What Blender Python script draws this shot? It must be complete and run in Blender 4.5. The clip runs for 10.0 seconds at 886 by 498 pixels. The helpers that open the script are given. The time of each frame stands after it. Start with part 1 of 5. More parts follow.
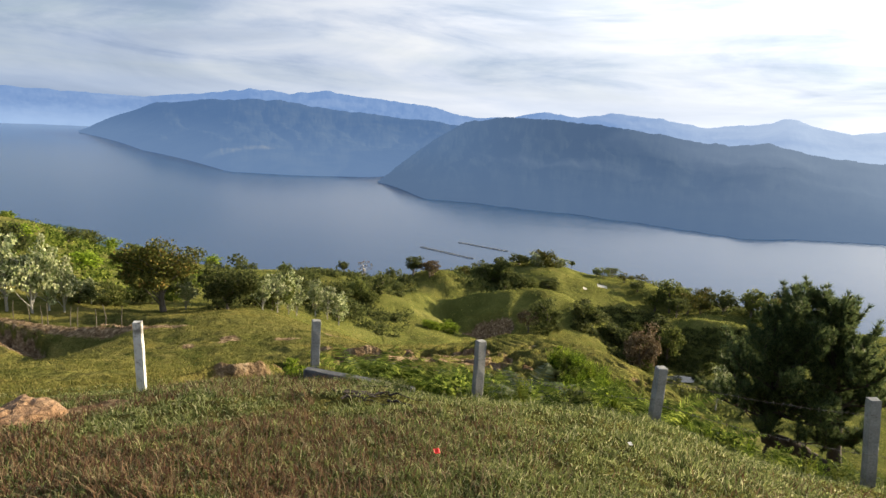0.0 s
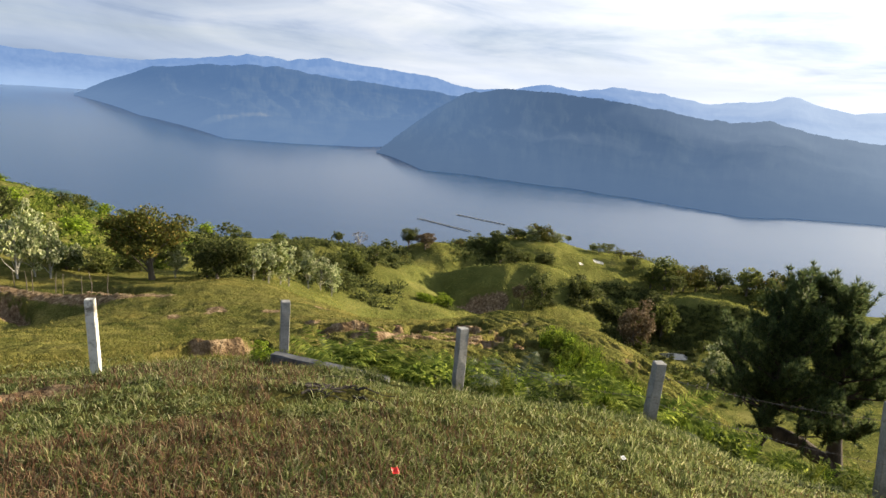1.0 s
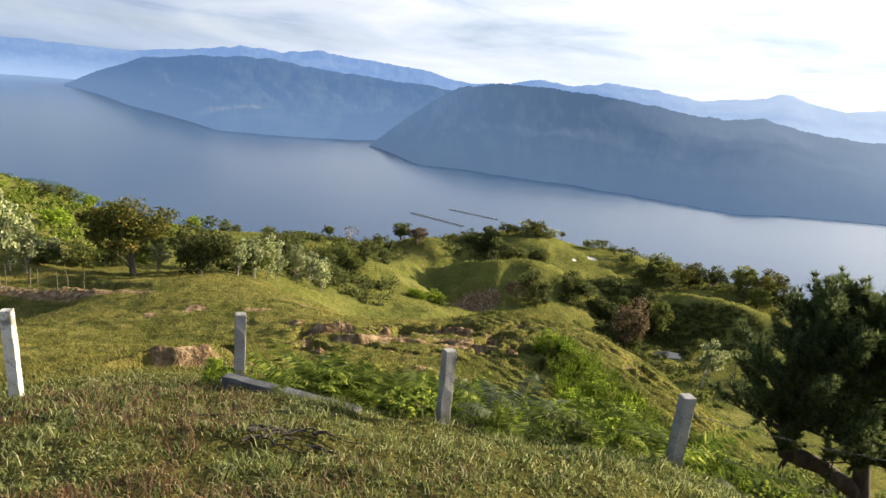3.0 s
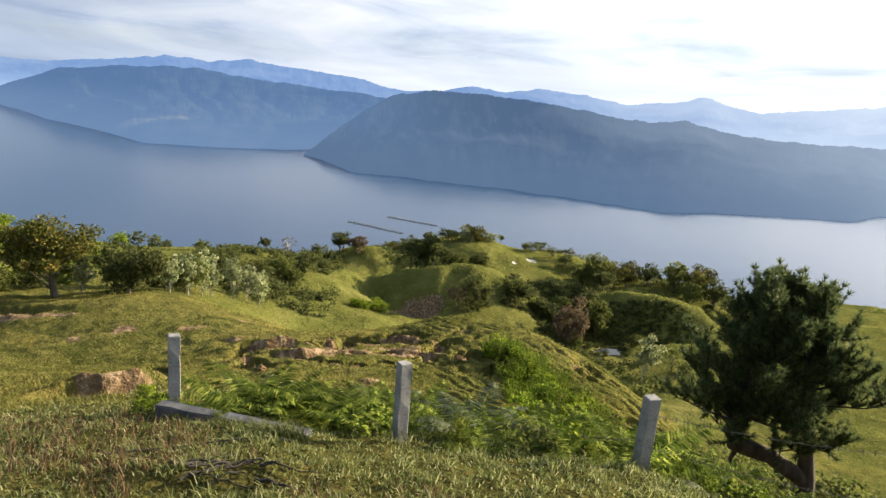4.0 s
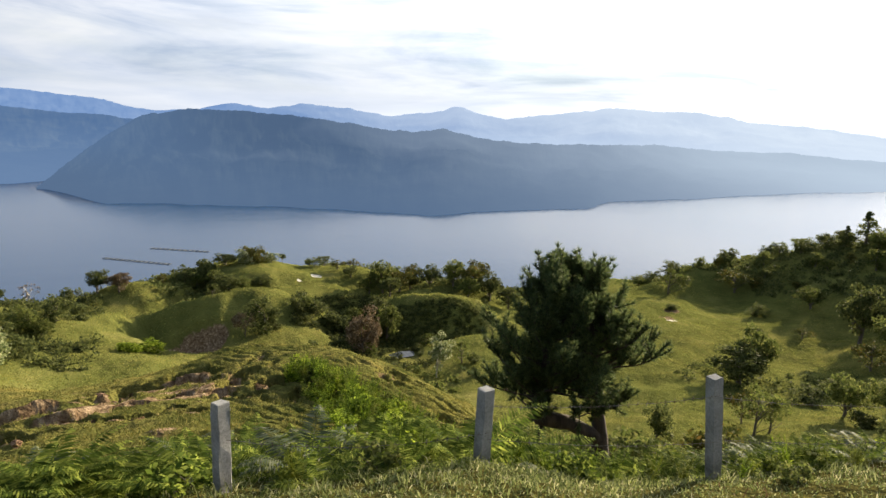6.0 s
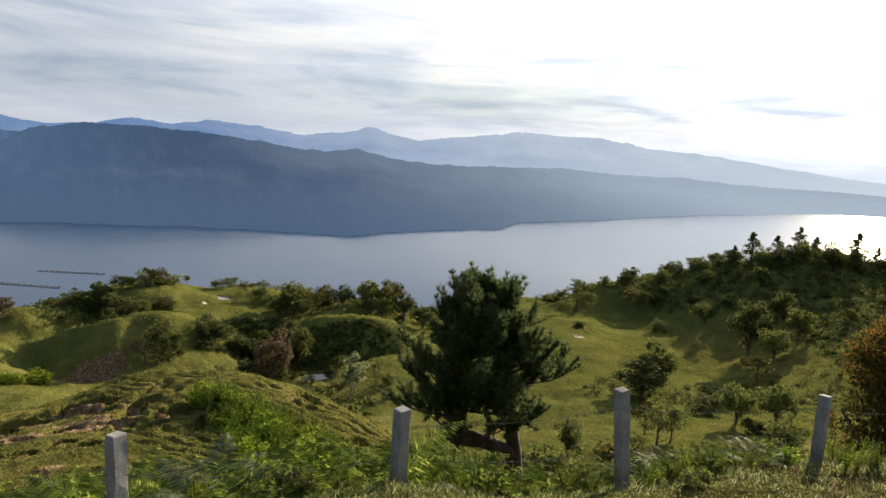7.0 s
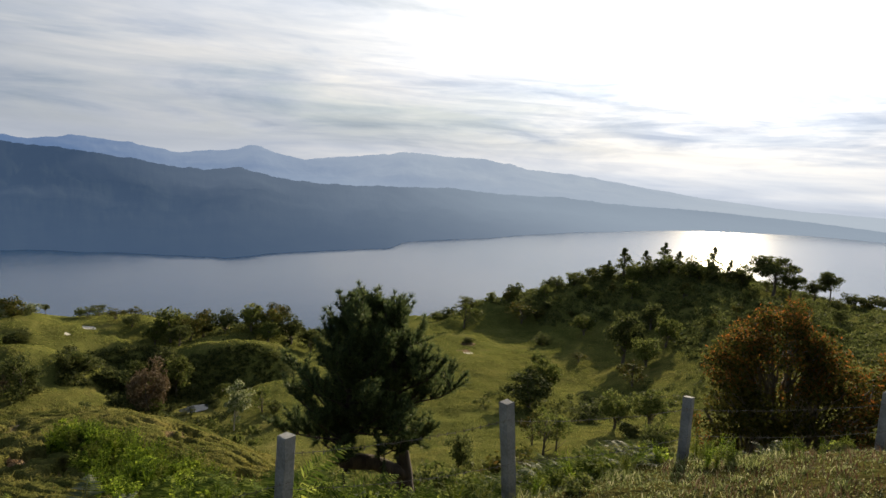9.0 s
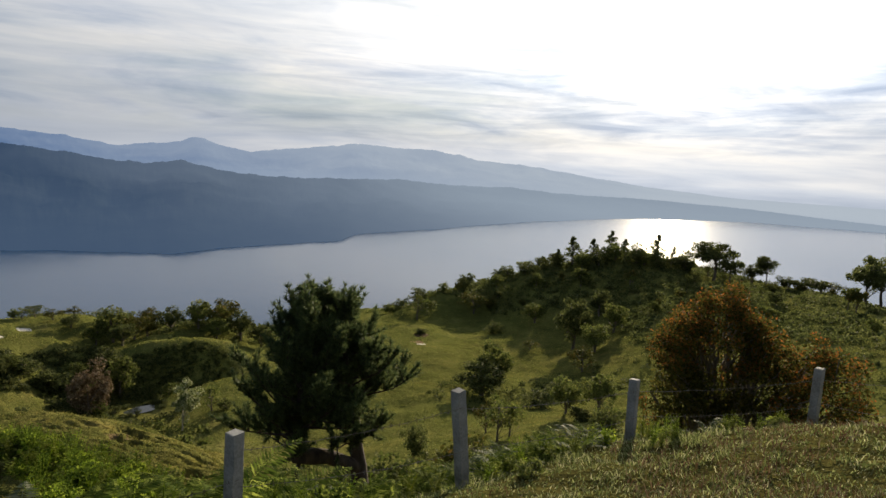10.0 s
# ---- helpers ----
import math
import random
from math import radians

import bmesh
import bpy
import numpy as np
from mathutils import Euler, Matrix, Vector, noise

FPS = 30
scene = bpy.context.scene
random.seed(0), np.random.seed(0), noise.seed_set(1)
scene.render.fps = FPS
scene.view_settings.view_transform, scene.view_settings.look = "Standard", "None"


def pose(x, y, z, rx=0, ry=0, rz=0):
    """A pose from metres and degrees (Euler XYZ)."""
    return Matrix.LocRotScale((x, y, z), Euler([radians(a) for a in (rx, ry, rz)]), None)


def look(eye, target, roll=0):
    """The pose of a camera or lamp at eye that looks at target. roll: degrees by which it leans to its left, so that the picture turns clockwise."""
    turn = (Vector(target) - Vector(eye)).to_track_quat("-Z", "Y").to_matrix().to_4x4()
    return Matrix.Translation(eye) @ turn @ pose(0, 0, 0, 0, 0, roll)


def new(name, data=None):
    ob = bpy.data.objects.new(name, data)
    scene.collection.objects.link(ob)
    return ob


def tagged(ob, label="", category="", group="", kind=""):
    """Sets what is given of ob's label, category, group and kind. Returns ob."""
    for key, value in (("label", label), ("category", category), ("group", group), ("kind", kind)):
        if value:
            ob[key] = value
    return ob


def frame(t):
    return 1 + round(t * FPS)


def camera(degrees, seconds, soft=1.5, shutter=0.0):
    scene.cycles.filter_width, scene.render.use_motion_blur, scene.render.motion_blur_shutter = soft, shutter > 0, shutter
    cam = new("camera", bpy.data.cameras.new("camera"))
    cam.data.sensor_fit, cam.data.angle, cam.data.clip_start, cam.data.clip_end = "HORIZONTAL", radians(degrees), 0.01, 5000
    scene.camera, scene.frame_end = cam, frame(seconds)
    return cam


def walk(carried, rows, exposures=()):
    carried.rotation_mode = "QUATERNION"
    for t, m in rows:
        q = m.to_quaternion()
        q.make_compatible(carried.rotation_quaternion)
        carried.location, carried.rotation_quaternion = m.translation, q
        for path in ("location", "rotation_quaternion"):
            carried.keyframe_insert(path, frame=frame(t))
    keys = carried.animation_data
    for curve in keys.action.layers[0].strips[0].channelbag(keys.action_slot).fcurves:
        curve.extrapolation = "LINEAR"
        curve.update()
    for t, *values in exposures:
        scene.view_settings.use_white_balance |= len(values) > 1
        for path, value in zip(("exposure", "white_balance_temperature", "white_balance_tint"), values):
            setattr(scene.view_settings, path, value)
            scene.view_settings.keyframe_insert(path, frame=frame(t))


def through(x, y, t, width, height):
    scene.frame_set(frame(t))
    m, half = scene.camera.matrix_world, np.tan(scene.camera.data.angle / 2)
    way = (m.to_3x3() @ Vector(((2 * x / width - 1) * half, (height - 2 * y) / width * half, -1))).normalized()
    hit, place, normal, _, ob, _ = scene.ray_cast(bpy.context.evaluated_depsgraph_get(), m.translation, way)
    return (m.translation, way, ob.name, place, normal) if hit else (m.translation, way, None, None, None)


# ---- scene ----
cam = camera(70.6, 10.0)
METRES, EYE, TILT, LEAN, TURN = 3.1, 1.6, 0.0, 0.0, 0.0
ROWS = [
    (0.0, 0.0, 0.0, 0.0, 0.67, -11.88, -3.18),
    (0.5, 0.0321, 0.1291, -0.02, -0.46, -13.48, -3.53),
    (1.0, 0.0645, 0.2476, -0.0237, 0.68, -14.45, -4.36),
    (1.5, 0.0896, 0.3608, -0.0347, 0.78, -15.43, -4.77),
    (2.0, 0.1148, 0.481, -0.0527, -0.08, -15.76, -4.72),
    (2.5, 0.1073, 0.5827, -0.0745, 0.66, -15.53, -4.94),
    (4.0, 0.065, 0.7564, -0.1199, -5.73, -13.82, -4.22),
    (4.5, 0.0482, 0.8253, -0.1522, -11.32, -14.34, -3.41),
    (5.0, 0.0334, 0.8722, -0.1595, -15.4, -13.24, -2.99),
    (5.5, 0.0078, 0.8722, -0.1597, -20.12, -12.58, -2.15),
    (6.0, -0.0021, 0.8806, -0.166, -26.57, -11.47, -2.01),
    (7.5, -0.0014, 0.8899, -0.1734, -36.77, -8.42, -3.74),
    (8.0, 0.0009, 0.8881, -0.1738, -39.4, -7.76, -3.84),
    (8.5, 0.0046, 0.8852, -0.1746, -42.09, -7.09, -3.82),
    (9.0, 0.0082, 0.8832, -0.1749, -44.57, -6.9, -3.64),
    (9.5, 0.0105, 0.8808, -0.177, -46.87, -7.0, -3.38),
    (10.0, 0.0156, 0.8796, -0.1791, -49.11, -7.42, -3.17),
]
EXPOSURES = [(0.0, 1.24), (2.0, 1.43), (2.7, 1.45), (4.0, 1.40), (5.0, 1.36), (6.2, 1.16), (7.5, 0.62), (8.5, 0.50), (10.0, 0.38)]
walk(cam, [(t, pose(0, 0, EYE, TILT, LEAN, TURN) @ pose(METRES * x, METRES * y, METRES * z, 90 + pitch, roll, yaw)) for t, x, y, z, yaw, pitch, roll in ROWS], EXPOSURES)

# ---------------------------------------------------------------- sun and sky
SUN_AZ, SUN_EL = radians(69.0), radians(16.0)   # clockwise from +Y, above the horizon
SUN_DIR = Vector((math.sin(SUN_AZ) * math.cos(SUN_EL), math.cos(SUN_AZ) * math.cos(SUN_EL), math.sin(SUN_EL)))
LAKE_Z = -130.0

sun = new("sun", bpy.data.lights.new("sun", "SUN"))
sun.data.energy, sun.data.angle, sun.data.color = 5.0, radians(0.9), (1.0, 0.83, 0.58)
sun.matrix_world = look(SUN_DIR * 200, (0, 0, 0))


class Nodes:
    """Short hand for wiring shader nodes."""

    def __init__(self, tree):
        self.tree = tree
        tree.nodes.clear()

    def add(self, kind, ins=None, **props):
        n = self.tree.nodes.new(kind)
        if "operation" in props:
            n.operation = props["operation"]
        if "interpolation_type" in props:
            n.interpolation_type = props["interpolation_type"]
        if "data_type" in props:
            n.data_type, n.blend_type = props["data_type"], props["blend_type"]
        if "attribute_name" in props:
            n.attribute_name = props["attribute_name"]
        if "feature" in props:
            n.feature = props["feature"]
        for k, v in (ins or {}).items():
            if isinstance(v, bpy.types.NodeSocket):
                self.tree.links.new(v, n.inputs[k])
            else:
                n.inputs[k].default_value = v
        return n

    def math(self, op, a, b=0.0, c=None):
        ins = {0: a, 1: b}
        if c is not None:
            ins[2] = c
        return self.add("ShaderNodeMath", ins, operation=op).outputs[0]

    def ramp(self, fac, stops):
        n = self.add("ShaderNodeValToRGB", {0: fac})
        e = n.color_ramp.elements
        while len(e) < len(stops):
            e.new(0.5)
        for el, (p, c) in zip(e, stops):
            el.position, el.color = p, (*c, 1)
        return n.outputs[0]

    def mix(self, fac, a, b, mode="MIX"):
        n = self.add("ShaderNodeMix", {0: fac, 6: a, 7: b}, data_type="RGBA", blend_type=mode)
        return n.outputs[2]

    def noise(self, vec, scale, detail=4.0, rough=0.55, dist=0.0):
        return self.add("ShaderNodeTexNoise", {"Vector": vec, "Scale": scale, "Detail": detail, "Roughness": rough, "Distortion": dist}).outputs[0]


def rgba(c):
    return (*c, 1.0)


world = bpy.data.worlds.new("sky")
scene.world = world
world.use_nodes = True
w = Nodes(world.node_tree)
sky = w.add("ShaderNodeTexSky")
sky.sky_type, sky.sun_disc, sky.sun_elevation, sky.sun_rotation = "NISHITA", False, SUN_EL, SUN_AZ
sky.altitude, sky.air_density, sky.dust_density, sky.ozone_density = 900.0, 1.2, 0.6, 2.0
way = w.add("ShaderNodeTexCoord").outputs["Generated"]
sep = w.add("ShaderNodeSeparateXYZ", {0: way})
height = w.math("MAXIMUM", sep.outputs[2], 0.0)
banks = w.add("ShaderNodeMapping", {0: way, "Scale": (1.5, 1.5, 9.0)}).outputs[0]
wisps = w.add("ShaderNodeMapping", {0: way, "Location": (3.0, 1.0, 0.0), "Rotation": (0.06, 0.05, 0), "Scale": (1.9, 1.9, 12.0)}).outputs[0]
cl = w.noise(banks, 1.3, 6.0, 0.55, 0.6)
toward = w.add("ShaderNodeVectorMath", {0: way, 1: tuple(SUN_DIR)}, operation="DOT_PRODUCT").outputs["Value"]
near_sun = w.math("MAXIMUM", toward, 0.0)
open_sky = w.add("ShaderNodeMapRange", {0: height, 1: 0.02, 2: 0.26, 3: 0.26, 4: 1.0}, interpolation_type="SMOOTHSTEP").outputs[0]
halo = w.math("ADD", w.math("MULTIPLY", w.math("POWER", near_sun, 2.0), 0.55), w.math("MULTIPLY", w.math("POWER", near_sun, 14.0), 1.25))
glow = w.math("MULTIPLY", halo, open_sky)
veil = w.ramp(cl, [(0.30, (0.50, 0.50, 0.50)), (0.46, (0.88, 0.88, 0.88)), (0.60, (1.0, 1.0, 1.0))])
grey = w.math("MULTIPLY", w.noise(wisps, 1.0, 6.0, 0.52, 0.8), w.math("SUBTRACT", 1.14, w.math("MULTIPLY", height, 1.1)))
thick = w.ramp(grey, [(0.42, (0.89, 0.905, 0.945)), (0.56, (0.73, 0.78, 0.875)), (0.72, (0.59, 0.65, 0.755))])
tint = w.add("ShaderNodeCombineXYZ", {0: w.math("ADD", 1.0, w.math("MULTIPLY", glow, 1.50)), 1: w.math("ADD", 1.0, w.math("MULTIPLY", glow, 1.44)), 2: w.math("ADD", 1.0, w.math("MULTIPLY", glow, 1.32))}).outputs[0]
streaky = w.add("ShaderNodeMapping", {0: way, "Location": (0.4, 2.2, 0.0), "Rotation": (0.03, -0.03, 0), "Scale": (2.6, 2.6, 13.0)}).outputs[0]
belt = w.math("MULTIPLY", w.add("ShaderNodeMapRange", {0: height, 1: 0.02, 2: 0.06, 3: 0.35, 4: 1.0}).outputs[0], w.add("ShaderNodeMapRange", {0: height, 1: 0.13, 2: 0.26, 3: 1.0, 4: 0.15}).outputs[0])
streak = w.mix(belt, (1, 1, 1, 1), w.ramp(w.noise(streaky, 1.25, 6.0, 0.6, 0.5), [(0.38, (1.10, 1.06, 1.00)), (0.48, (0.99, 0.98, 0.97)), (0.62, (0.70, 0.75, 0.83))]))
fine_way = w.add("ShaderNodeMapping", {0: way, "Location": (1.7, 0.3, 0.5), "Rotation": (-0.02, 0.03, 0), "Scale": (4.2, 4.2, 46.0)}).outputs[0]
streak = w.mix(w.math("MULTIPLY", belt, w.math("POWER", near_sun, 3.0)), streak, w.mix(1.0, streak, w.ramp(w.noise(fine_way, 1.3, 5.0, 0.6, 0.7), [(0.36, (1.24, 1.20, 1.12)), (0.50, (1.0, 1.0, 1.0)), (0.64, (0.76, 0.79, 0.84))]), "MULTIPLY"))
away = w.add("ShaderNodeMapRange", {0: toward, 1: -0.50, 2: 0.92, 3: 0.0, 4: 1.0}, interpolation_type="SMOOTHSTEP").outputs[0]
faced = w.mix(1.0, streak, w.mix(away, (0.42, 0.50, 0.61, 1), (1, 1, 1, 1)), "MULTIPLY")   # clouds opposite the sun lie in their own shade
lit = w.mix(1.0, w.mix(1.0, thick, tint, "MULTIPLY"), faced, "MULTIPLY")
clear = w.mix(1.0, sky.outputs[0], (0.10, 0.10, 0.10, 1), "MULTIPLY")
low_haze = w.add("ShaderNodeMapRange", {0: height, 1: 0.03, 2: 0.20, 3: 1.0, 4: 0.0}).outputs[0]
thin = w.add("ShaderNodeMapRange", {0: height, 1: 0.34, 2: 0.80, 3: 1.0, 4: 0.32}, interpolation_type="SMOOTHSTEP").outputs[0]   # the cloud sheet thins out overhead
both = w.mix(w.math("MULTIPLY", w.math("MAXIMUM", veil, low_haze), thin), clear, lit)
w.add("ShaderNodeOutputWorld", {0: w.add("ShaderNodeBackground", {0: both, 1: 0.50}).outputs[0]})


# ---------------------------------------------------------------- materials
def material(name, build, rough=0.8, **props):
    """A Principled material; build(n, pos) returns the colour and, if wanted, a bump height and its strength."""
    m = bpy.data.materials.new(name)
    m.use_nodes = True
    n = Nodes(m.node_tree)
    pos = n.add("ShaderNodeTexCoord").outputs["Object"]
    colour, *bump = build(n, pos)
    p = n.add("ShaderNodeBsdfPrincipled", {"Base Color": colour, "Roughness": rough})
    for k, v in props.items():
        p.inputs[k.replace("_", " ")].default_value = v
    if bump:
        b = n.add("ShaderNodeBump", {"Height": bump[0], "Strength": bump[1], "Distance": bump[2]})
        n.tree.links.new(b.outputs[0], p.inputs["Normal"])
    n.add("ShaderNodeOutputMaterial", {0: p.outputs[0]})
    return m


def grass_colours(n, pos):
    wide = n.noise(pos, 0.09, 4.0)
    mid = n.noise(pos, 0.8, 5.0, 0.6)
    fine = n.noise(pos, 9.0, 4.0, 0.7)
    a = n.ramp(mid, [(0.30, (0.064, 0.074, 0.022)), (0.52, (0.150, 0.146, 0.044)), (0.72, (0.215, 0.175, 0.070))])
    b = n.ramp(wide, [(0.35, (0.116, 0.120, 0.032)), (0.65, (0.212, 0.190, 0.060))])
    c = n.mix(0.5, a, b)
    patch = n.ramp(n.noise(pos, 0.30, 6.0, 0.72, 0.6), [(0.40, (0.42, 0.52, 0.45)), (0.52, (1.0, 1.0, 1.0)), (0.66, (1.25, 1.12, 0.95))])
    c = n.mix(0.8, c, patch, "MULTIPLY")
    green = n.ramp(n.noise(pos, 0.16, 5.0, 0.65, 0.4), [(0.32, (0.074, 0.088, 0.024)), (0.55, (0.142, 0.154, 0.042)), (0.72, (0.215, 0.205, 0.072))])
    c = n.mix(n.add("ShaderNodeAttribute", attribute_name="lush").outputs["Fac"], c, green)
    return n.mix(0.55, c, n.ramp(fine, [(0.28, (0.25, 0.25, 0.25)), (0.50, (0.9, 0.9, 0.9)), (0.75, (1.35, 1.3, 1.2))]), "MULTIPLY"), fine


def ground_build(n, pos):
    grass, fine = grass_colours(n, pos)
    soil = n.add("ShaderNodeAttribute", attribute_name="soil").outputs["Fac"]
    dry = n.add("ShaderNodeAttribute", attribute_name="dry").outputs["Fac"]
    sand = n.add("ShaderNodeAttribute", attribute_name="sand").outputs["Fac"]
    sn = n.noise(pos, 3.5, 6.0, 0.65)
    earth = n.ramp(sn, [(0.30, (0.070, 0.045, 0.027)), (0.50, (0.205, 0.142, 0.084)), (0.72, (0.52, 0.40, 0.26))])
    straw = n.ramp(n.noise(pos, 14.0, 4.0, 0.7), [(0.3, (0.10, 0.050, 0.022)), (0.6, (0.26, 0.17, 0.075)), (0.8, (0.34, 0.27, 0.12))])
    edge = n.math("SUBTRACT", n.math("ADD", soil, n.math("MULTIPLY", n.noise(pos, 2.2, 5.0), 0.7)), 0.35)
    c = n.mix(n.math("MULTIPLY", dry, n.ramp(n.noise(pos, 1.6, 5.0, 0.65), [(0.38, (0, 0, 0)), (0.62, (1, 1, 1))])), grass, straw)
    thatch = n.ramp(n.noise(pos, 25.0, 5.0, 0.7), [(0.3, (0.034, 0.032, 0.012)), (0.7, (0.110, 0.104, 0.030))])
    c = n.mix(n.add("ShaderNodeAttribute", attribute_name="thatch").outputs["Fac"], c, thatch)
    c = n.mix(n.ramp(edge, [(0.30, (0, 0, 0)), (0.50, (1, 1, 1))]), c, earth)
    c = n.mix(n.ramp(sand, [(0.45, (0, 0, 0)), (0.55, (1, 1, 1))]), c, (0.72, 0.68, 0.60, 1))
    coarse = n.noise(pos, 0.75, 5.0, 0.7)
    return c, n.math("ADD", n.math("ADD", n.math("MULTIPLY", fine, 0.5), sn), n.math("MULTIPLY", coarse, 4.0)), 1.0, 0.12


def leaf_material(name, stops, gloss=0.65, through=0.35, sheen=0.08):
    """Foliage with light coming through the leaves, and a tint for every leaf."""
    m = bpy.data.materials.new(name)
    m.use_nodes = True
    n = Nodes(m.node_tree)
    geo = n.add("ShaderNodeNewGeometry")
    tint = n.ramp(geo.outputs["Random Per Island"], stops)
    own = n.add("ShaderNodeObjectInfo").outputs["Random"]
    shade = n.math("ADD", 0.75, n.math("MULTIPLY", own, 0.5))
    c = n.mix(1.0, tint, n.add("ShaderNodeCombineXYZ", {0: shade, 1: shade, 2: shade}).outputs[0], "MULTIPLY")
    p = n.add("ShaderNodeBsdfPrincipled", {"Base Color": c, "Roughness": gloss, "Specular IOR Level": sheen})
    t = n.add("ShaderNodeBsdfTranslucent", {0: c})
    n.add("ShaderNodeOutputMaterial", {0: n.add("ShaderNodeMixShader", {0: through, 1: p.outputs[0], 2: t.outputs[0]}).outputs[0]})
    return m


def bark_build(dark, light, scale=6.0):
    def build(n, pos):
        s = n.add("ShaderNodeMapping", {0: pos, "Scale": (1, 1, 0.25)}).outputs[0]
        f = n.noise(s, scale, 6.0, 0.65)
        return n.ramp(f, [(0.32, dark), (0.68, light)]), f, 0.8, 0.03
    return build


def concrete_build(n, pos):
    big = n.noise(pos, 3.0, 5.0, 0.6)
    small = n.noise(pos, 40.0, 4.0, 0.7)
    c = n.ramp(big, [(0.30, (0.13, 0.13, 0.125)), (0.50, (0.27, 0.27, 0.265)), (0.72, (0.40, 0.40, 0.385))])
    return n.mix(0.6, c, n.ramp(small, [(0.35, (0.5, 0.5, 0.48)), (0.6, (1, 1, 1))]), "MULTIPLY"), small, 0.5, 0.008


def white_build(n, pos):
    big = n.noise(pos, 5.0, 6.0, 0.7)
    c = n.ramp(big, [(0.40, (0.20, 0.19, 0.17)), (0.50, (0.60, 0.60, 0.57)), (0.7, (0.78, 0.78, 0.75))])
    return c, big, 0.5, 0.006


def clay_build(n, pos):
    big = n.noise(pos, 2.4, 6.0, 0.65)
    c = n.ramp(big, [(0.32, (0.15, 0.08, 0.04)), (0.52, (0.36, 0.22, 0.12)), (0.75, (0.50, 0.36, 0.21))])
    cracks = n.add("ShaderNodeTexVoronoi", {"Vector": pos, "Scale": 6.0}, feature="DISTANCE_TO_EDGE").outputs[0]
    return n.mix(0.7, c, n.ramp(cracks, [(0.0, (0.35, 0.32, 0.30)), (0.09, (1, 1, 1))]), "MULTIPLY"), n.math("ADD", n.noise(pos, 9.0, 6.0, 0.75), n.math("MULTIPLY", cracks, 0.8)), 1.0, 0.10


M_GROUND = material("hillside_turf", ground_build, 0.9, Specular_IOR_Level=0.0)
M_CONCRETE = material("weathered_concrete", concrete_build, 0.9)
M_WHITE = material("flaking_whitewash", white_build, 0.85)
# darker copy of the concrete: shade on the fallen beam put into its colour
M_BEAM = material("shaded_concrete", lambda n, p: (n.ramp(n.noise(p, 4.0, 6.0, 0.65), [(0.32, (0.055, 0.058, 0.062)), (0.7, (0.185, 0.19, 0.20))]), n.noise(p, 40.0), 0.5, 0.008), 0.9)
M_CLAY = material("dry_clay", clay_build, 0.95)
M_WIRE = material("rusty_wire", lambda n, p: (n.ramp(n.noise(p, 30.0), [(0.4, (0.10, 0.07, 0.05)), (0.65, (0.30, 0.28, 0.26))]),), 0.55, Metallic=0.7)
M_BARK_DARK = material("dark_pine_bark", bark_build((0.018, 0.014, 0.011), (0.085, 0.062, 0.046), 9.0), 0.95)
M_BARK = material("grey_brown_bark", bark_build((0.05, 0.042, 0.032), (0.20, 0.17, 0.135)), 0.95)
M_BARK_PALE = material("pale_bark", bark_build((0.20, 0.19, 0.165), (0.46, 0.44, 0.40)), 0.9)
M_ROTTEN = material("charred_wood", bark_build((0.010, 0.009, 0.008), (0.06, 0.05, 0.042), 12.0), 0.95)
# the floats' blue-grey carries the haze over the lake in its base colour
M_CAGE = material("hazy_floats", lambda n, p: (n.ramp(n.noise(p, 0.8), [(0.3, (0.09, 0.11, 0.13)), (0.7, (0.16, 0.18, 0.20))]),), 0.8)
M_RED = material("red_plastic", lambda n, p: (n.ramp(n.noise(p, 20.0), [(0.3, (0.55, 0.012, 0.010)), (0.7, (0.75, 0.03, 0.02))]),), 0.4)
M_PAPER = material("white_plastic", lambda n, p: (n.ramp(n.noise(p, 20.0), [(0.3, (0.6, 0.6, 0.58)), (0.7, (0.82, 0.82, 0.8))]),), 0.5)
M_BLADE = leaf_material("grass_blades", [(0.0, (0.040, 0.056, 0.016)), (0.4, (0.128, 0.158, 0.050)), (0.8, (0.262, 0.285, 0.108)), (1.0, (0.45, 0.43, 0.25))], 0.7, 0.52)
M_PASTURE = leaf_material("pasture_blades", [(0.0, (0.088, 0.097, 0.020)), (0.5, (0.168, 0.162, 0.040)), (1.0, (0.26, 0.228, 0.074))], 0.8, 0.45)
M_MEADOW = leaf_material("meadow_blades", [(0.0, (0.110, 0.136, 0.028)), (0.5, (0.208, 0.220, 0.052)), (1.0, (0.31, 0.295, 0.095))], 0.8, 0.55)
M_STRAW = leaf_material("dry_stalks", [(0.0, (0.07, 0.036, 0.024)), (0.5, (0.175, 0.100, 0.056)), (1.0, (0.25, 0.205, 0.12))], 0.6, 0.3)
M_FERN = leaf_material("fern_fronds", [(0.0, (0.040, 0.070, 0.012)), (0.5, (0.125, 0.175, 0.030)), (1.0, (0.38, 0.43, 0.085))], 0.7, 0.55, 0.03)
M_FERN_DRY = leaf_material("withered_fern", [(0.0, (0.05, 0.075, 0.035)), (0.7, (0.12, 0.145, 0.075)), (1.0, (0.26, 0.27, 0.18))], 0.6, 0.3)
M_LUSH = leaf_material("lush_leaves", [(0.0, (0.060, 0.104, 0.012)), (0.5, (0.205, 0.290, 0.030)), (1.0, (0.41, 0.49, 0.060))], 0.7, 0.6)
M_WEED = leaf_material("weed_leaves", [(0.0, (0.10, 0.135, 0.022)), (0.5, (0.22, 0.265, 0.042)), (1.0, (0.42, 0.44, 0.10))], 0.7, 0.62)
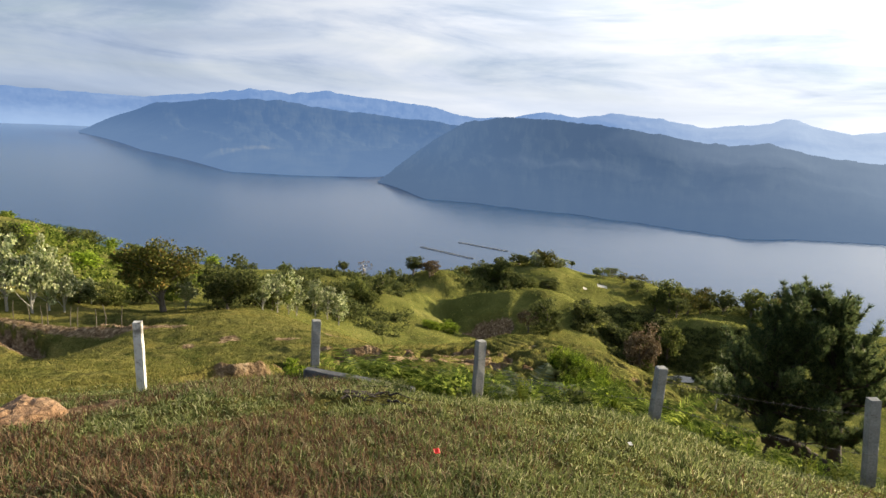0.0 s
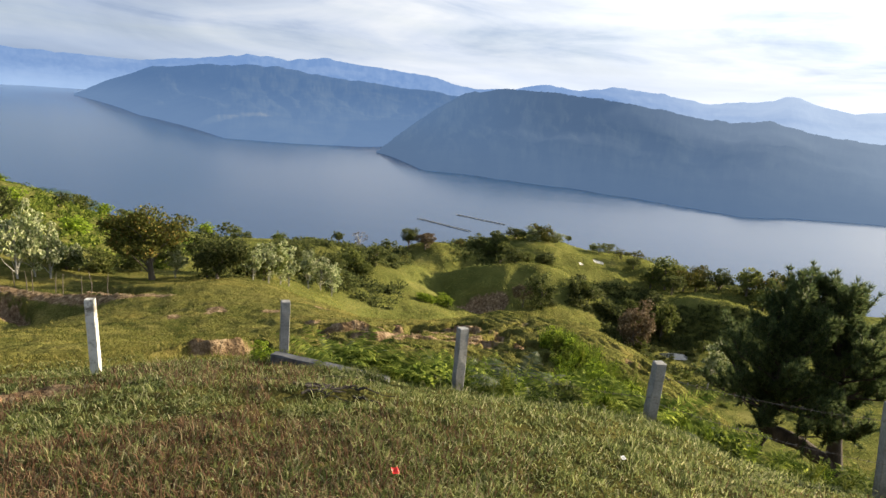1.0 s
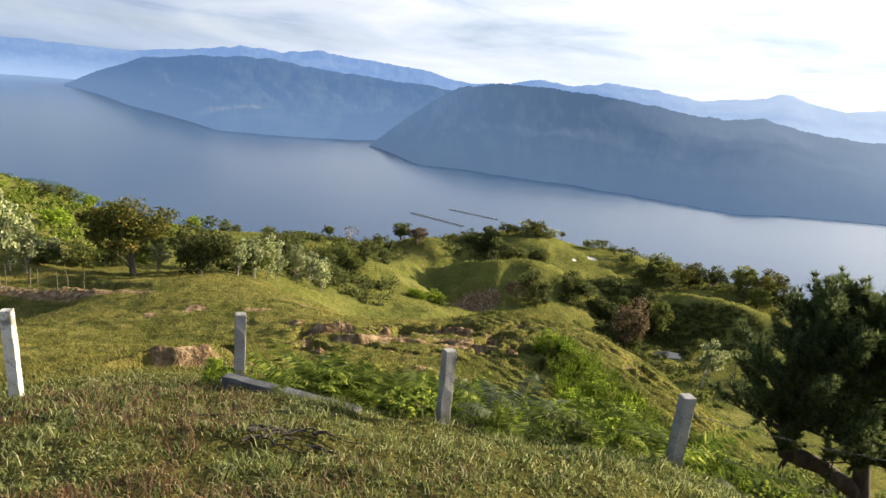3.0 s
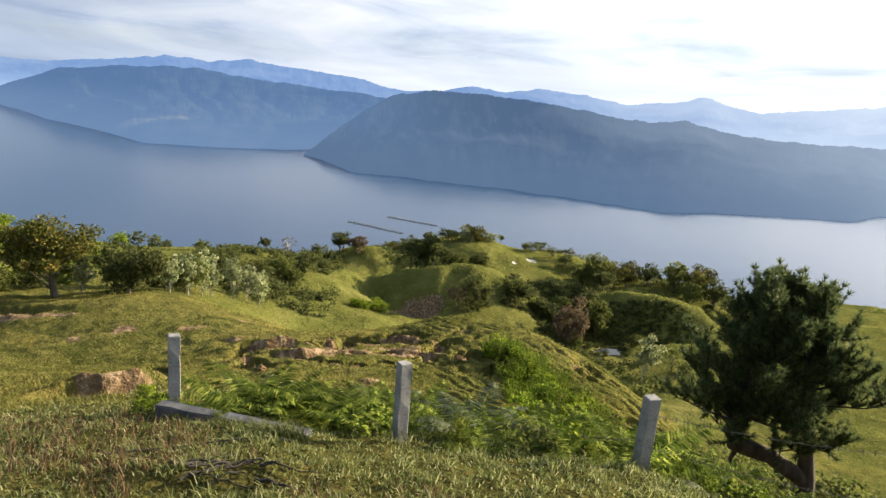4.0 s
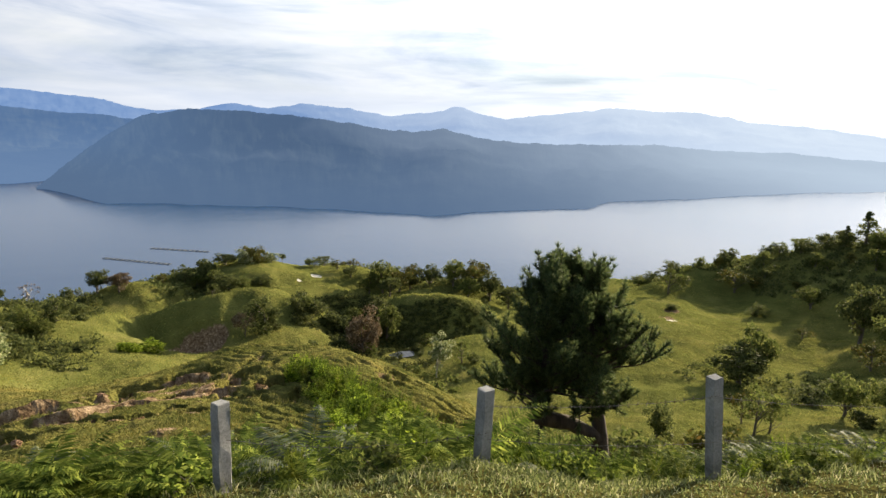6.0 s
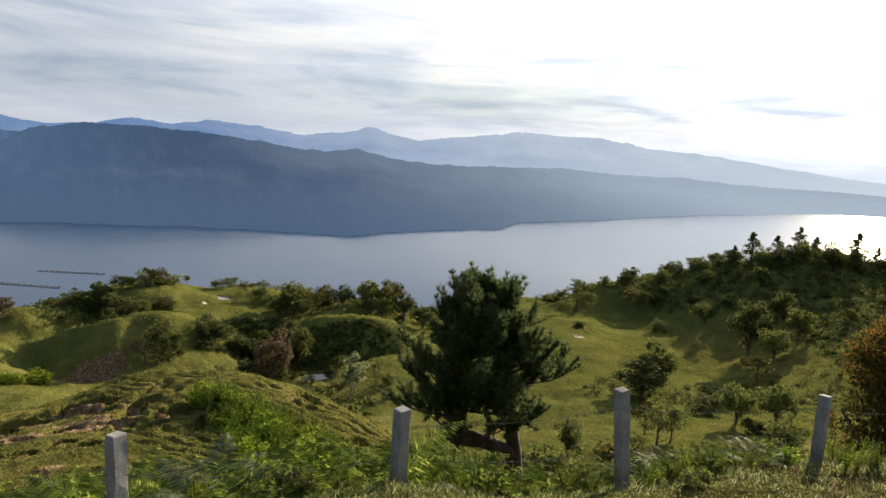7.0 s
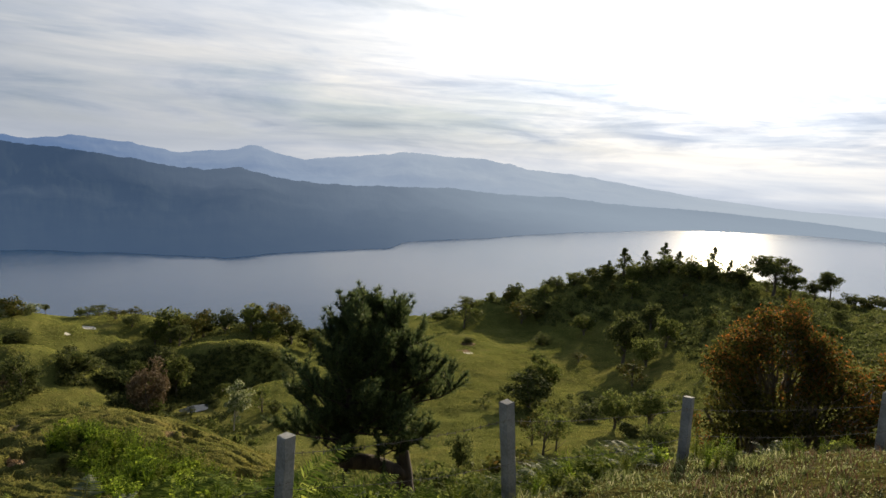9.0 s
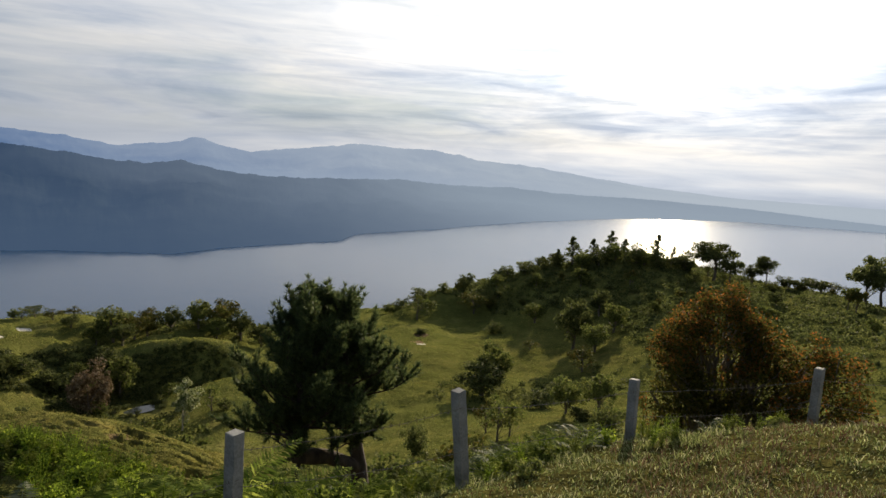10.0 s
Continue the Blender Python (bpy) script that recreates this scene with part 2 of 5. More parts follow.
M_NEEDLE = leaf_material("pine_needles", [(0.0, (0.040, 0.066, 0.028)), (0.6, (0.100, 0.136, 0.052)), (1.0, (0.19, 0.22, 0.085))], 0.5, 0.45)
M_OLIVE = leaf_material("olive_leaves", [(0.0, (0.045, 0.058, 0.014)), (0.55, (0.102, 0.108, 0.023)), (0.85, (0.145, 0.130, 0.030)), (1.0, (0.20, 0.128, 0.035))], 0.7, 0.3)
M_PALE = leaf_material("silvery_leaves", [(0.0, (0.09, 0.13, 0.045)), (0.5, (0.30, 0.34, 0.150)), (1.0, (0.58, 0.58, 0.38))], 0.7, 0.3)
M_DEEP = leaf_material("deep_green_leaves", [(0.0, (0.044, 0.058, 0.020)), (0.6, (0.094, 0.112, 0.034)), (1.0, (0.155, 0.165, 0.060))], 0.7, 0.5)
M_MID = leaf_material("mid_green_leaves", [(0.0, (0.056, 0.076, 0.020)), (0.6, (0.124, 0.148, 0.036)), (1.0, (0.21, 0.215, 0.070))], 0.7, 0.5)
M_RUST = leaf_material("rusty_leaves", [(0.0, (0.145, 0.098, 0.022)), (0.6, (0.235, 0.108, 0.026)), (1.0, (0.36, 0.125, 0.032))], 0.7, 0.62)
M_RUSTGREEN = leaf_material("dark_olive_leaves", [(0.0, (0.040, 0.050, 0.013)), (0.6, (0.096, 0.098, 0.020)), (1.0, (0.17, 0.136, 0.031))], 0.7, 0.5)
M_DRYLEAF = leaf_material("withered_leaves", [(0.0, (0.075, 0.060, 0.032)), (0.6, (0.150, 0.105, 0.062)), (1.0, (0.24, 0.19, 0.12))], 0.6, 0.25)


def water_material(name, deep, rough, wave, strength, ior=1.33, slicks=0.0):
    """Water with a light ripple; slicks is the scale of the calm and ruffled streaks on it."""
    def build(n, pos):
        s = n.add("ShaderNodeMapping", {0: pos, "Rotation": (0, 0, 0.5), "Scale": (1, 0.35, 1)}).outputs[0]
        f = n.noise(s, wave, 4.0, 0.6)
        if slicks:
            along = n.add("ShaderNodeMapping", {0: pos, "Rotation": (0, 0, 0.62), "Scale": (0.22, 1.0, 1.0)}).outputs[0]
            calm = n.ramp(n.noise(along, slicks, 6.0, 0.62, 0.9), [(0.42, (0.25, 0.25, 0.25)), (0.60, (1.0, 1.0, 1.0)), (0.72, (2.0, 2.0, 2.0))])
            f = n.math("MULTIPLY", f, calm)
        return rgba(deep), f, strength, 1.0
    return material(name, build, rough, IOR=ior)


M_LAKE = water_material("lake_water", (0.018, 0.058, 0.140), 0.14, 0.05, 0.15, 1.28, 0.006)
M_POND = water_material("pond_water", (0.045, 0.052, 0.045), 0.06, 2.0, 0.03)


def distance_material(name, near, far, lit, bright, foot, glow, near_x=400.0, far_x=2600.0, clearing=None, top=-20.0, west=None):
    """Forested slopes kilometres off, with the pale blue haze before them painted in as emission; clearing is the
    centre, radius and colour of a bare field.
    """
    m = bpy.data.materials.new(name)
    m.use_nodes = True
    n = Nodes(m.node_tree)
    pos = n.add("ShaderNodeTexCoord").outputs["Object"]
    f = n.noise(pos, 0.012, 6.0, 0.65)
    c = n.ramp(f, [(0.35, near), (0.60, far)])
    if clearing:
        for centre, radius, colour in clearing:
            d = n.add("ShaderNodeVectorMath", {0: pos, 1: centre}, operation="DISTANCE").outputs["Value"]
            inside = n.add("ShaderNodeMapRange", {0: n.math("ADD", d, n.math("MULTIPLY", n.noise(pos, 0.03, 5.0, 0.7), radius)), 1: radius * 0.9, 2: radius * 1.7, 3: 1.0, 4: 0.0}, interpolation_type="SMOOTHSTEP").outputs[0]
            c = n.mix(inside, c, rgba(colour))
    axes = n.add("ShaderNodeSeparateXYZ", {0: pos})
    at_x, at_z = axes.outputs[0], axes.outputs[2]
    # painted haze: the emission grows paler towards the sun in the east
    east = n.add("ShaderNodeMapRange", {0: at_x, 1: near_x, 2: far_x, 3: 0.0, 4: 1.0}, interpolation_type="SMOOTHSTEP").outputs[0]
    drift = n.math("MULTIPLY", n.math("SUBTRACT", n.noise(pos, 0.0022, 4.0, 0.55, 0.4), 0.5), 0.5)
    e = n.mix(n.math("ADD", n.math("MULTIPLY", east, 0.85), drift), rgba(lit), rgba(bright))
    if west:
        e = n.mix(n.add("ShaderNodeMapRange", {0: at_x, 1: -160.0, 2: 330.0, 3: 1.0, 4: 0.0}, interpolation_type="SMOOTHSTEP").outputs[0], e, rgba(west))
    # mist along the waterline, also put into the emission
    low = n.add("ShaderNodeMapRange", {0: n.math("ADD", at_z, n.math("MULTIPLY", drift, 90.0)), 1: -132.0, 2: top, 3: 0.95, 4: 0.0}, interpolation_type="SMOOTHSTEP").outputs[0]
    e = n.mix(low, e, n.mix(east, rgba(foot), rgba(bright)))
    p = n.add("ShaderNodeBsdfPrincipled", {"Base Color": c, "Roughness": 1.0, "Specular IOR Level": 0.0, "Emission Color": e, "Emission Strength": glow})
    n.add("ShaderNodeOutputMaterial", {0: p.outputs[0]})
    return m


# each range glows in the colour of the haze that would veil it
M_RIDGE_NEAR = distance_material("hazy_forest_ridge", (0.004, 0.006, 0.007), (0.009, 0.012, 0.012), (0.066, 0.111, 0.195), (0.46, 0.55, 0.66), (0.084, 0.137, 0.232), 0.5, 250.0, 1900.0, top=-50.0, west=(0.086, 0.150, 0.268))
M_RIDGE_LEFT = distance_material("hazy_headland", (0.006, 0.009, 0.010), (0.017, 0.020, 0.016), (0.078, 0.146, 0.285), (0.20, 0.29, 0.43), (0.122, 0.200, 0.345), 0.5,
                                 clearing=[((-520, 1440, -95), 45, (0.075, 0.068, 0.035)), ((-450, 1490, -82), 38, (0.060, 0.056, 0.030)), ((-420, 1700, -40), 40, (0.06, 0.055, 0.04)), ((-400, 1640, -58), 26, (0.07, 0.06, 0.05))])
M_SHORE = distance_material("hazy_shore_woods", (0.010, 0.014, 0.010), (0.030, 0.040, 0.022), (0.050, 0.085, 0.105), (0.050, 0.085, 0.105), (0.060, 0.100, 0.130), 0.5)
M_RIDGE_FAR = distance_material("hazy_far_mountains", (0.020, 0.027, 0.034), (0.030, 0.037, 0.044), (0.150, 0.255, 0.480), (0.66, 0.74, 0.83), (0.30, 0.43, 0.66), 0.5, 200.0, 3400.0)


# ---------------------------------------------------------------- mesh helpers
def mesh_from(name, verts, faces, mat, smooth=False):
    """A mesh from an (n, 3) array and an (m, k) array of corners."""
    verts, faces = np.asarray(verts, np.float32), np.asarray(faces, np.int32)
    me = bpy.data.meshes.new(name)
    k = faces.shape[1]
    me.vertices.add(len(verts))
    me.vertices.foreach_set("co", verts.ravel())
    me.loops.add(faces.size)
    me.loops.foreach_set("vertex_index", faces.ravel())
    me.polygons.add(len(faces))
    me.polygons.foreach_set("loop_start", np.arange(0, faces.size, k, dtype=np.int32))
    me.polygons.foreach_set("use_smooth", np.full(len(faces), smooth))
    me.materials.append(mat)
    me.update(calc_edges=True)
    return me


def lattice(r, c, wrap=False):
    """The quads of a grid of r x c corners."""
    i, j = np.meshgrid(np.arange(r - 1), np.arange(c if wrap else c - 1), indexing="ij")
    a = i * c + j
    b = i * c + (j + 1) % c
    return np.stack([a, b, b + c, a + c], -1).reshape(-1, 4)


def part(name, me, parent, label=""):
    ob = new(name, me)
    ob.parent = parent
    return tagged(ob, label)


def thing(name, m, label, category, group="", kind=""):
    ob = new(name)
    ob.matrix_basis = m
    ob.empty_display_size = 0.3
    return tagged(ob, label, category, group, kind)


def hashed(ix, iy, seed):
    h = np.sin(ix * 127.1 + iy * 311.7 + seed * 74.7) * 43758.5453
    return h - np.floor(h)


def vnoise(x, y, seed=0):
    """Smooth noise from 0 to 1 over the plan."""
    ix, iy = np.floor(x), np.floor(y)
    fx, fy = x - ix, y - iy
    fx, fy = fx * fx * (3 - 2 * fx), fy * fy * (3 - 2 * fy)
    a, b = hashed(ix, iy, seed), hashed(ix + 1, iy, seed)
    c, d = hashed(ix, iy + 1, seed), hashed(ix + 1, iy + 1, seed)
    return (a * (1 - fx) + b * fx) * (1 - fy) + (c * (1 - fx) + d * fx) * fy


def fbm(x, y, octaves=4, seed=0):
    s, a, t = 0.0, 0.5, 0.0
    for o in range(octaves):
        s, t = s + a * vnoise(x, y, seed + o), t + a
        x, y, a = x * 2.03 + 13.1, y * 2.03 + 7.7, a * 0.5
    return s / t


def bump(x, y, cx, cy, rx, ry, turn=0.0):
    """A round-topped mound of height 1."""
    c, s = math.cos(radians(turn)), math.sin(radians(turn))
    u, v = ((x - cx) * c + (y - cy) * s) / rx, (-(x - cx) * s + (y - cy) * c) / ry
    return np.exp(-(u * u + v * v))


# ---------------------------------------------------------------- the lie of the land
# spot heights: the brow by the fence, the spur below it, the valley and its hills
BROW = [(0, 0, 0), (0, 2.8, -0.5), (0, 4.2, -0.88), (-4.3, 8.5, -2.58), (-1.8, 8.6, -2.3), (0.6, 7.8, -2.05), (2.7, 7.2, -2.0), (5.05, 6.5, -2.32),
        (7.4, 5.75, -2.3), (9.9, 4.2, -2.3), (6, 3.2, -1.4), (3.85, 5.2, -1.64), (4.5, 5.95, -1.98), (-4.8, 6.4, -2.05), (-8, 7, -2.8), (0, -8, 1.3), (-9, -3, -0.6),
        (9, -4, -0.2), (0, -40, 8), (-40, -30, 3), (40, -30, 3), (16, 2, -4.7), (12.6, 6.4, -5.5), (8.4, 9.0, -4.0), (8.1, 11.6, -5.85), (5.4, 8.6, -4.0), (6.6, 9.4, -4.6), (3, 9.2, -3.3), (5.3, 12.6, -5.6), (6.7, 12.2, -5.9)]
SPUR = [(-5.4, 11.5, -3.9), (-5.45, 14.8, -5.0), (0, 11, -3.7), (3.5, 11.5, -4.2), (-6.6, 20.5, -7.5), (-3, 22.4, -7.3), (-3, 27, -8.8), (2, 24, -7.7), (3.8, 31.8, -9.9),
        (8.3, 26.7, -8.9), (8.8, 21.5, -7.9), (8.4, 17, -7.0), (4, 16, -5.7), (-6, 35.5, -11.4), (-12.4, 40, -11.9), (-17.3, 38.3, -11.9), (-14.3, 20.5, -7.7), (-20, 28, -11.0),
        (-26, 37, -12.0), (13.5, 15, -9.6), (13.5, 22, -12.6), (16, 30, -17.5), (20.5, 8.4, -8.4), (21, 18, -13.5), (29, 22, -17), (5, 42, -20)]
VALLEY = [(-20, 43.5, -13.4), (-13, 54, -16.6), (-53, 73, -13.2), (-48, 88, -20.0), (-36, 57, -13.2), (1, 105, -24.6), (18.4, 118.6, -25.2), (26.7, 104.6, -25.3), (36.7, 109, -26.2),
          (6.9, 75, -24.4), (14, 90, -23.2), (1, 64, -21.6), (-2, 71, -22.8), (2, 74, -24.2), (29.5, 69, -27.6), (39.5, 86.4, -24.9), (34, 76, -26.8), (48, 121, -33), (-17, 98.5, -24.7), (20, 50, -24.5), (-5, 47, -18.5),
          (79, 79, -29), (74, 70, -27.8), (103, 82, -31), (99, 57, -28.6), (50, 36, -24.3), (61.5, 51, -27), (35, 5, -13), (60, 15, -17.5)]
RIM = [(136, 105, -31), (115, 128, -39), (136, 88, -25), (140, 70, -21), (148, 49, -20.5), (129, 20, -18.4), (101, 30, -20.6), (90, -20, -10), (0, 165, -50), (60, 175, -60),
       (190, 140, -62), (-60, 150, -40), (-110, 120, -24), (0, 300, -105), (150, 290, -110), (300, 170, -100), (320, 20, -75), (-150, 300, -90), (-320, 200, -80), (-100, -60, 10),
       (100, -100, 10), (0, -300, 40), (700, 400, -150), (0, 760, -150), (-500, 600, -150), (700, -300, -100)]
SPOTS = np.array(BROW + SPUR + VALLEY + RIM, float)


def warp(x, y):
    """The plan drawn so that near and far count alike."""
    d = np.hypot(x, y) + 1e-9
    r = np.arcsinh(d / 9.0) / d
    return x * r, y * r


def kernel(r2):
    return 0.5 * r2 * np.log(r2 + 1e-9)


def reach(x, y):
    return np.sqrt(x * x + y * y + 100.0)


_u, _v = warp(SPOTS[:, 0], SPOTS[:, 1])
_n = len(SPOTS)
_k = kernel((_u[:, None] - _u) ** 2 + (_v[:, None] - _v) ** 2) + np.eye(_n) * 0.0001
_p = np.stack([np.ones(_n), _u, _v], 1)
_w = np.linalg.solve(np.block([[_k, _p], [_p.T, np.zeros((3, 3))]]), np.concatenate([SPOTS[:, 2] / reach(SPOTS[:, 0], SPOTS[:, 1]), np.zeros(3)]))


def lie(x, y):
    """The smooth lie of the land."""
    x, y = np.asarray(x, float), np.asarray(y, float)
    shape = x.shape
    x, y = x.ravel(), y.ravel()
    out = np.empty(len(x))
    for i in range(0, len(x), 40000):
        u, v = warp(x[i:i + 40000], y[i:i + 40000])
        out[i:i + 40000] = kernel((u[:, None] - _u) ** 2 + (v[:, None] - _v) ** 2) @ _w[:_n] + _w[_n] + _w[_n + 1] * u + _w[_n + 2] * v
    return (out * reach(x, y)).reshape(shape)


# bare bites in the turf of the spur: place, half width, half depth, drop, turn
BITES = [(0.2, 24.3, 0.9, 0.8, 0.65, 8), (1.4, 25.4, 1.0, 0.6, 0.60, -6), (-0.9, 23.7, 0.6, 0.5, 0.55, 12), (-3.5, 20.8, 0.34, 1.3, 0.50, 14), (-2.7, 17.9, 0.50, 0.9, 0.75, 16),
         (-1.45, 18.8, 0.40, 0.34, 0.55, 0), (-0.7, 18.3, 0.36, 0.34, 0.55, 10), (0.02, 18.5, 0.40, 0.34, 0.60, -8), (0.62, 19.0, 0.30, 0.3, 0.50, 0), (1.1, 17.9, 0.40, 0.34, 0.60, -12), (-2.0, 19.6, 0.46, 0.36, 0.55, 10), (-0.3, 20.4, 0.42, 0.32, 0.50, -6), (0.9, 21.0, 0.40, 0.32, 0.50, 8),
         (2.4, 21.3, 0.36, 0.42, 0.60, -25), (1.95, 20.5, 0.28, 0.36, 0.48, -20), (3.35, 20.3, 0.42, 0.46, 0.65, -25), (2.6, 18.9, 0.28, 0.36, 0.48, -25), (2.9, 22.5, 0.32, 0.5, 0.50, -25), (3.9, 18.0, 0.30, 0.42, 0.48, -30), (1.9, 23.0, 0.30, 0.4, 0.45, -20),
         (-4.15, 15.0, 0.34, 0.28, 0.60, 20), (-3.2, 14.3, 0.45, 0.26, 0.55, 5)]
# broken edges in the turf: centre, half length, height, seed, raggedness, slant
EDGES = [(-3.0, 22.5, 1.0, 0.36, 3, 0.6, 0.05), (-0.9, 23.1, 0.7, 0.30, 21, 0.6, -0.10), (0.9, 24.9, 1.3, 0.34, 5, 1.0, -0.15), (-4.72, 14.02, 1.05, 0.62, 7, 0.55, 0.55), (-3.15, 14.1, 0.36, 0.40, 19, 0.2, 0.3), (-2.0, 20.2, 0.8, 0.24, 9, 0.8, 0.0),
         (-4.7, 24.6, 0.7, 0.20, 15, 0.8, 0.0), (6.4, 76.6, 2.6, 1.5, 17, 2.0, 0.0)]
_r = random.Random(8)
for _ in range(20):     # the broken ground along the top of the spur
    BITES.append((_r.uniform(-4.5, 3.2), _r.uniform(18.0, 25.5), _r.uniform(0.22, 0.5), _r.uniform(0.2, 0.4), _r.uniform(0.15, 0.40), _r.uniform(-35, 35)))
for _ in range(16):     # trodden steps down its flank
    u = _r.random()
    BITES.append((_r.uniform(1.5, 6.5) + 1.5 * u, 25 - 9 * u + _r.uniform(-1.5, 1.5), _r.uniform(0.12, 0.26), _r.uniform(0.25, 0.7), _r.uniform(0.10, 0.24), _r.uniform(-50, -20)))
for _ in range(14):
    BITES.append((_r.uniform(-12, 1), _r.uniform(11.5, 34), _r.uniform(0.15, 0.4), _r.uniform(0.15, 0.3), _r.uniform(0.12, 0.3), _r.uniform(-40, 40)))
SCARS = [(6.6, 76.4, 3.0, 1.6, 1.2, 15), (-19.0, 36.0, 3.0, 0.8, 0.7, -20), (-25.5, 34.5, 3.5, 0.7, 0.7, -20), (79, 74, 1.6, 0.8, 0.5, 0), (22.1, 100.8, 0.9, 0.5, 0.5, 0), (75.0, 71.2, 1.3, 0.5, 0.5, -30), (63.5, 60.9, 0.9, 0.5, 0.5, -30), (6.2, 78.8, 3.6, 1.7, 1.0, 12), (4.6, 77.0, 1.6, 1.0, 0.6, 0)]
MOUNDS = [(36.7, 76.5, 9, 3.6, -1.9), (11, 94.5, 7.5, 4.6, -2.4), (38, 94, 9, 4, -1.6), (28, 110, 19, 12, 0.7), (4.5, 84, 4, 9, -1.8), (8.5, 98, 3.0, 8, -2.2), (-9, 84, 11, 6, 1.4), (25, 80, 4.5, 10, -2.0), (52, 92, 7, 5, 1.8), (141, 70, 24, 20, 3.2), (109, 91, 14.9, 9, 4.6)]
# hills that stand before one another: distance, steepness in front, roundness of the brow, and bearing and drop in degrees along the crest
LOOKOUT = (0.1, 2.6, 1.1)
HILLS = [(96.0, 0.62, 4.0, [(-6.0, -16.6), (-5.0, -15.7), (-3.4, -14.8), (-1.9, -14.25), (-0.3, -14.0), (1.3, -14.2), (2.3, -14.7), (3.0, -15.8)]),
         (84.0, 0.75, 3.5, [(-3.5, -18.4), (-0.7, -17.1), (1.9, -16.5), (4.5, -15.75), (7.2, -15.25), (9.3, -15.0), (11.0, -15.2), (12.4, -15.7), (14.3, -16.4), (16.0, -17.4)]),
         (88.0, 1.00, 1.5, [(21.4, -17.6), (22.8, -16.1), (24.6, -15.7), (27.7, -15.5), (30.6, -16.05), (32.0, -17.2)])]
EDGE = (-18.1, 28.2, -16.0, 38.8)     # from the spur's foot to its root
POND = (29.4, 70.8, -27.6)
BUNKERS = [(23.2, 97.1, 0.85, 0.75), (26.6, 100.4, 0.85, 0.75), (74.3, 69.7, 0.9, 0.8)]


def land(x, y, masks=False):
    """Height of the ground, and where it is bare, dry or sandy."""
    x, y = np.asarray(x, float), np.asarray(y, float)
    z = lie(x, y)
    d = np.hypot(x, y)
    soil, sand = np.zeros_like(z), np.zeros_like(z)
    z = z + (fbm(x * 1.1, y * 1.1, 3, 3) - 0.5) * 0.14 + (fbm(x * 4.5, y * 4.5, 2, 9) - 0.5) * 0.07
    far = np.clip((d - 12) / 40, 0, 1)
    z = z + far * ((fbm(x * 0.16, y * 0.16, 4, 21) - 0.5) * 0.9 + (fbm(x * 0.5, y * 0.5, 3, 27) - 0.5) * 0.45 * np.clip((d - 45) / 15, 0, 1) + (fbm(x * 0.05, y * 0.05, 3, 31) - 0.5) * 2.0 * np.clip((d - 50) / 40, 0, 1))
    mx, my = (fbm(x * 0.14, y * 0.14, 3, 23) - 0.5) * 7, (fbm(x * 0.14 + 40, y * 0.14, 3, 24) - 0.5) * 5
    for cx, cy, rx, ry, h in MOUNDS:
        u, v = (x - cx + mx) / rx, (y - cy + my) / ry
        z = z + h * np.exp(-(u * u + v * v) ** (1.7 if rx < 20 else 1.0))
    bearing, away = np.degrees(np.arctan2(x - LOOKOUT[0], y - LOOKOUT[1])), np.hypot(x - LOOKOUT[0], y - LOOKOUT[1])
    for dist, steep, round_off, crest in HILLS:
        b, rise = np.array(crest).T
        past = np.maximum(b[0] - bearing, 0) + np.maximum(bearing - b[-1], 0)
        rise = sum(np.interp(bearing + k, b, rise) for k in (-0.5, 0, 0.5)) / 3
        u = dist + 2.0 * (fbm(bearing * 0.5, bearing * 0 + dist, 2, 87) - 0.5) - away
        slope = np.where(u > 0, steep * (0.75 + 0.5 * fbm(x * 0.22, y * 0.22, 3, 88)), 0.55)
        top = LOOKOUT[2] + dist * np.tan(np.radians(rise)) - 1.3 * past - slope * u * u / (np.abs(u) + round_off) + (fbm(x * 0.4, y * 0.4, 3, 89) - 0.5) * 0.8 + (fbm(x * 1.1, y * 1.1, 2, 90) - 0.5) * 0.35
        z = 0.5 * (z + top + np.sqrt((z - top) ** 2 + 0.4))
    z = z + np.clip((y - 12) / 5, 0, 1) * np.clip((40 - y) / 10, 0, 1) * ((fbm(x * 0.45, y * 0.45, 3, 77) - 0.5) * 0.22 + (fbm(x * 1.3, y * 1.3, 3, 78) - 0.5) * 0.14)
    # the spur breaks off towards the meadow
    side = ((x - EDGE[0]) * (EDGE[3] - EDGE[1]) - (y - EDGE[1]) * (EDGE[2] - EDGE[0])) / -math.hypot(EDGE[2] - EDGE[0], EDGE[3] - EDGE[1]) + 1.2 * (fbm(x * 0.25, y * 0.25, 3, 44) - 0.5)
    run = np.clip((y - 17) / 6, 0, 1) * np.clip((35.4 - 0.25 * (x + 22) - y) / 2.2, 0, 1)
    z = z - 1.10 * run * np.clip(side / 1.6, 0, 1) ** 1.3 * np.clip((11 - side) / 6, 0, 1)
    # cattle paths worn across the spur
    spur = np.clip((y - 11) / 4, 0, 1) * np.clip((48 - y) / 10, 0, 1) * np.clip((x + 18) / 6, 0, 1) * np.clip((13 - x) / 3, 0, 1)
    turn = np.clip((x + 3.0) / 6.0, 0.12, 1.0) * x * 0.75 + y * (1.0 - 0.45 * np.clip((x + 3.0) / 6.0, 0.0, 1.0)) + 1.8 * fbm(x * 0.22, y * 0.22, 3, 41)
    tread = np.abs((turn * 0.62) % 1.0 - 0.5) * 2
    z = z + spur * (np.clip(tread, 0, 0.75) - 0.4) * np.where(x > 2, 0.06, 0.10) * (0.4 + fbm(x * 0.5, y * 0.5, 2, 47))
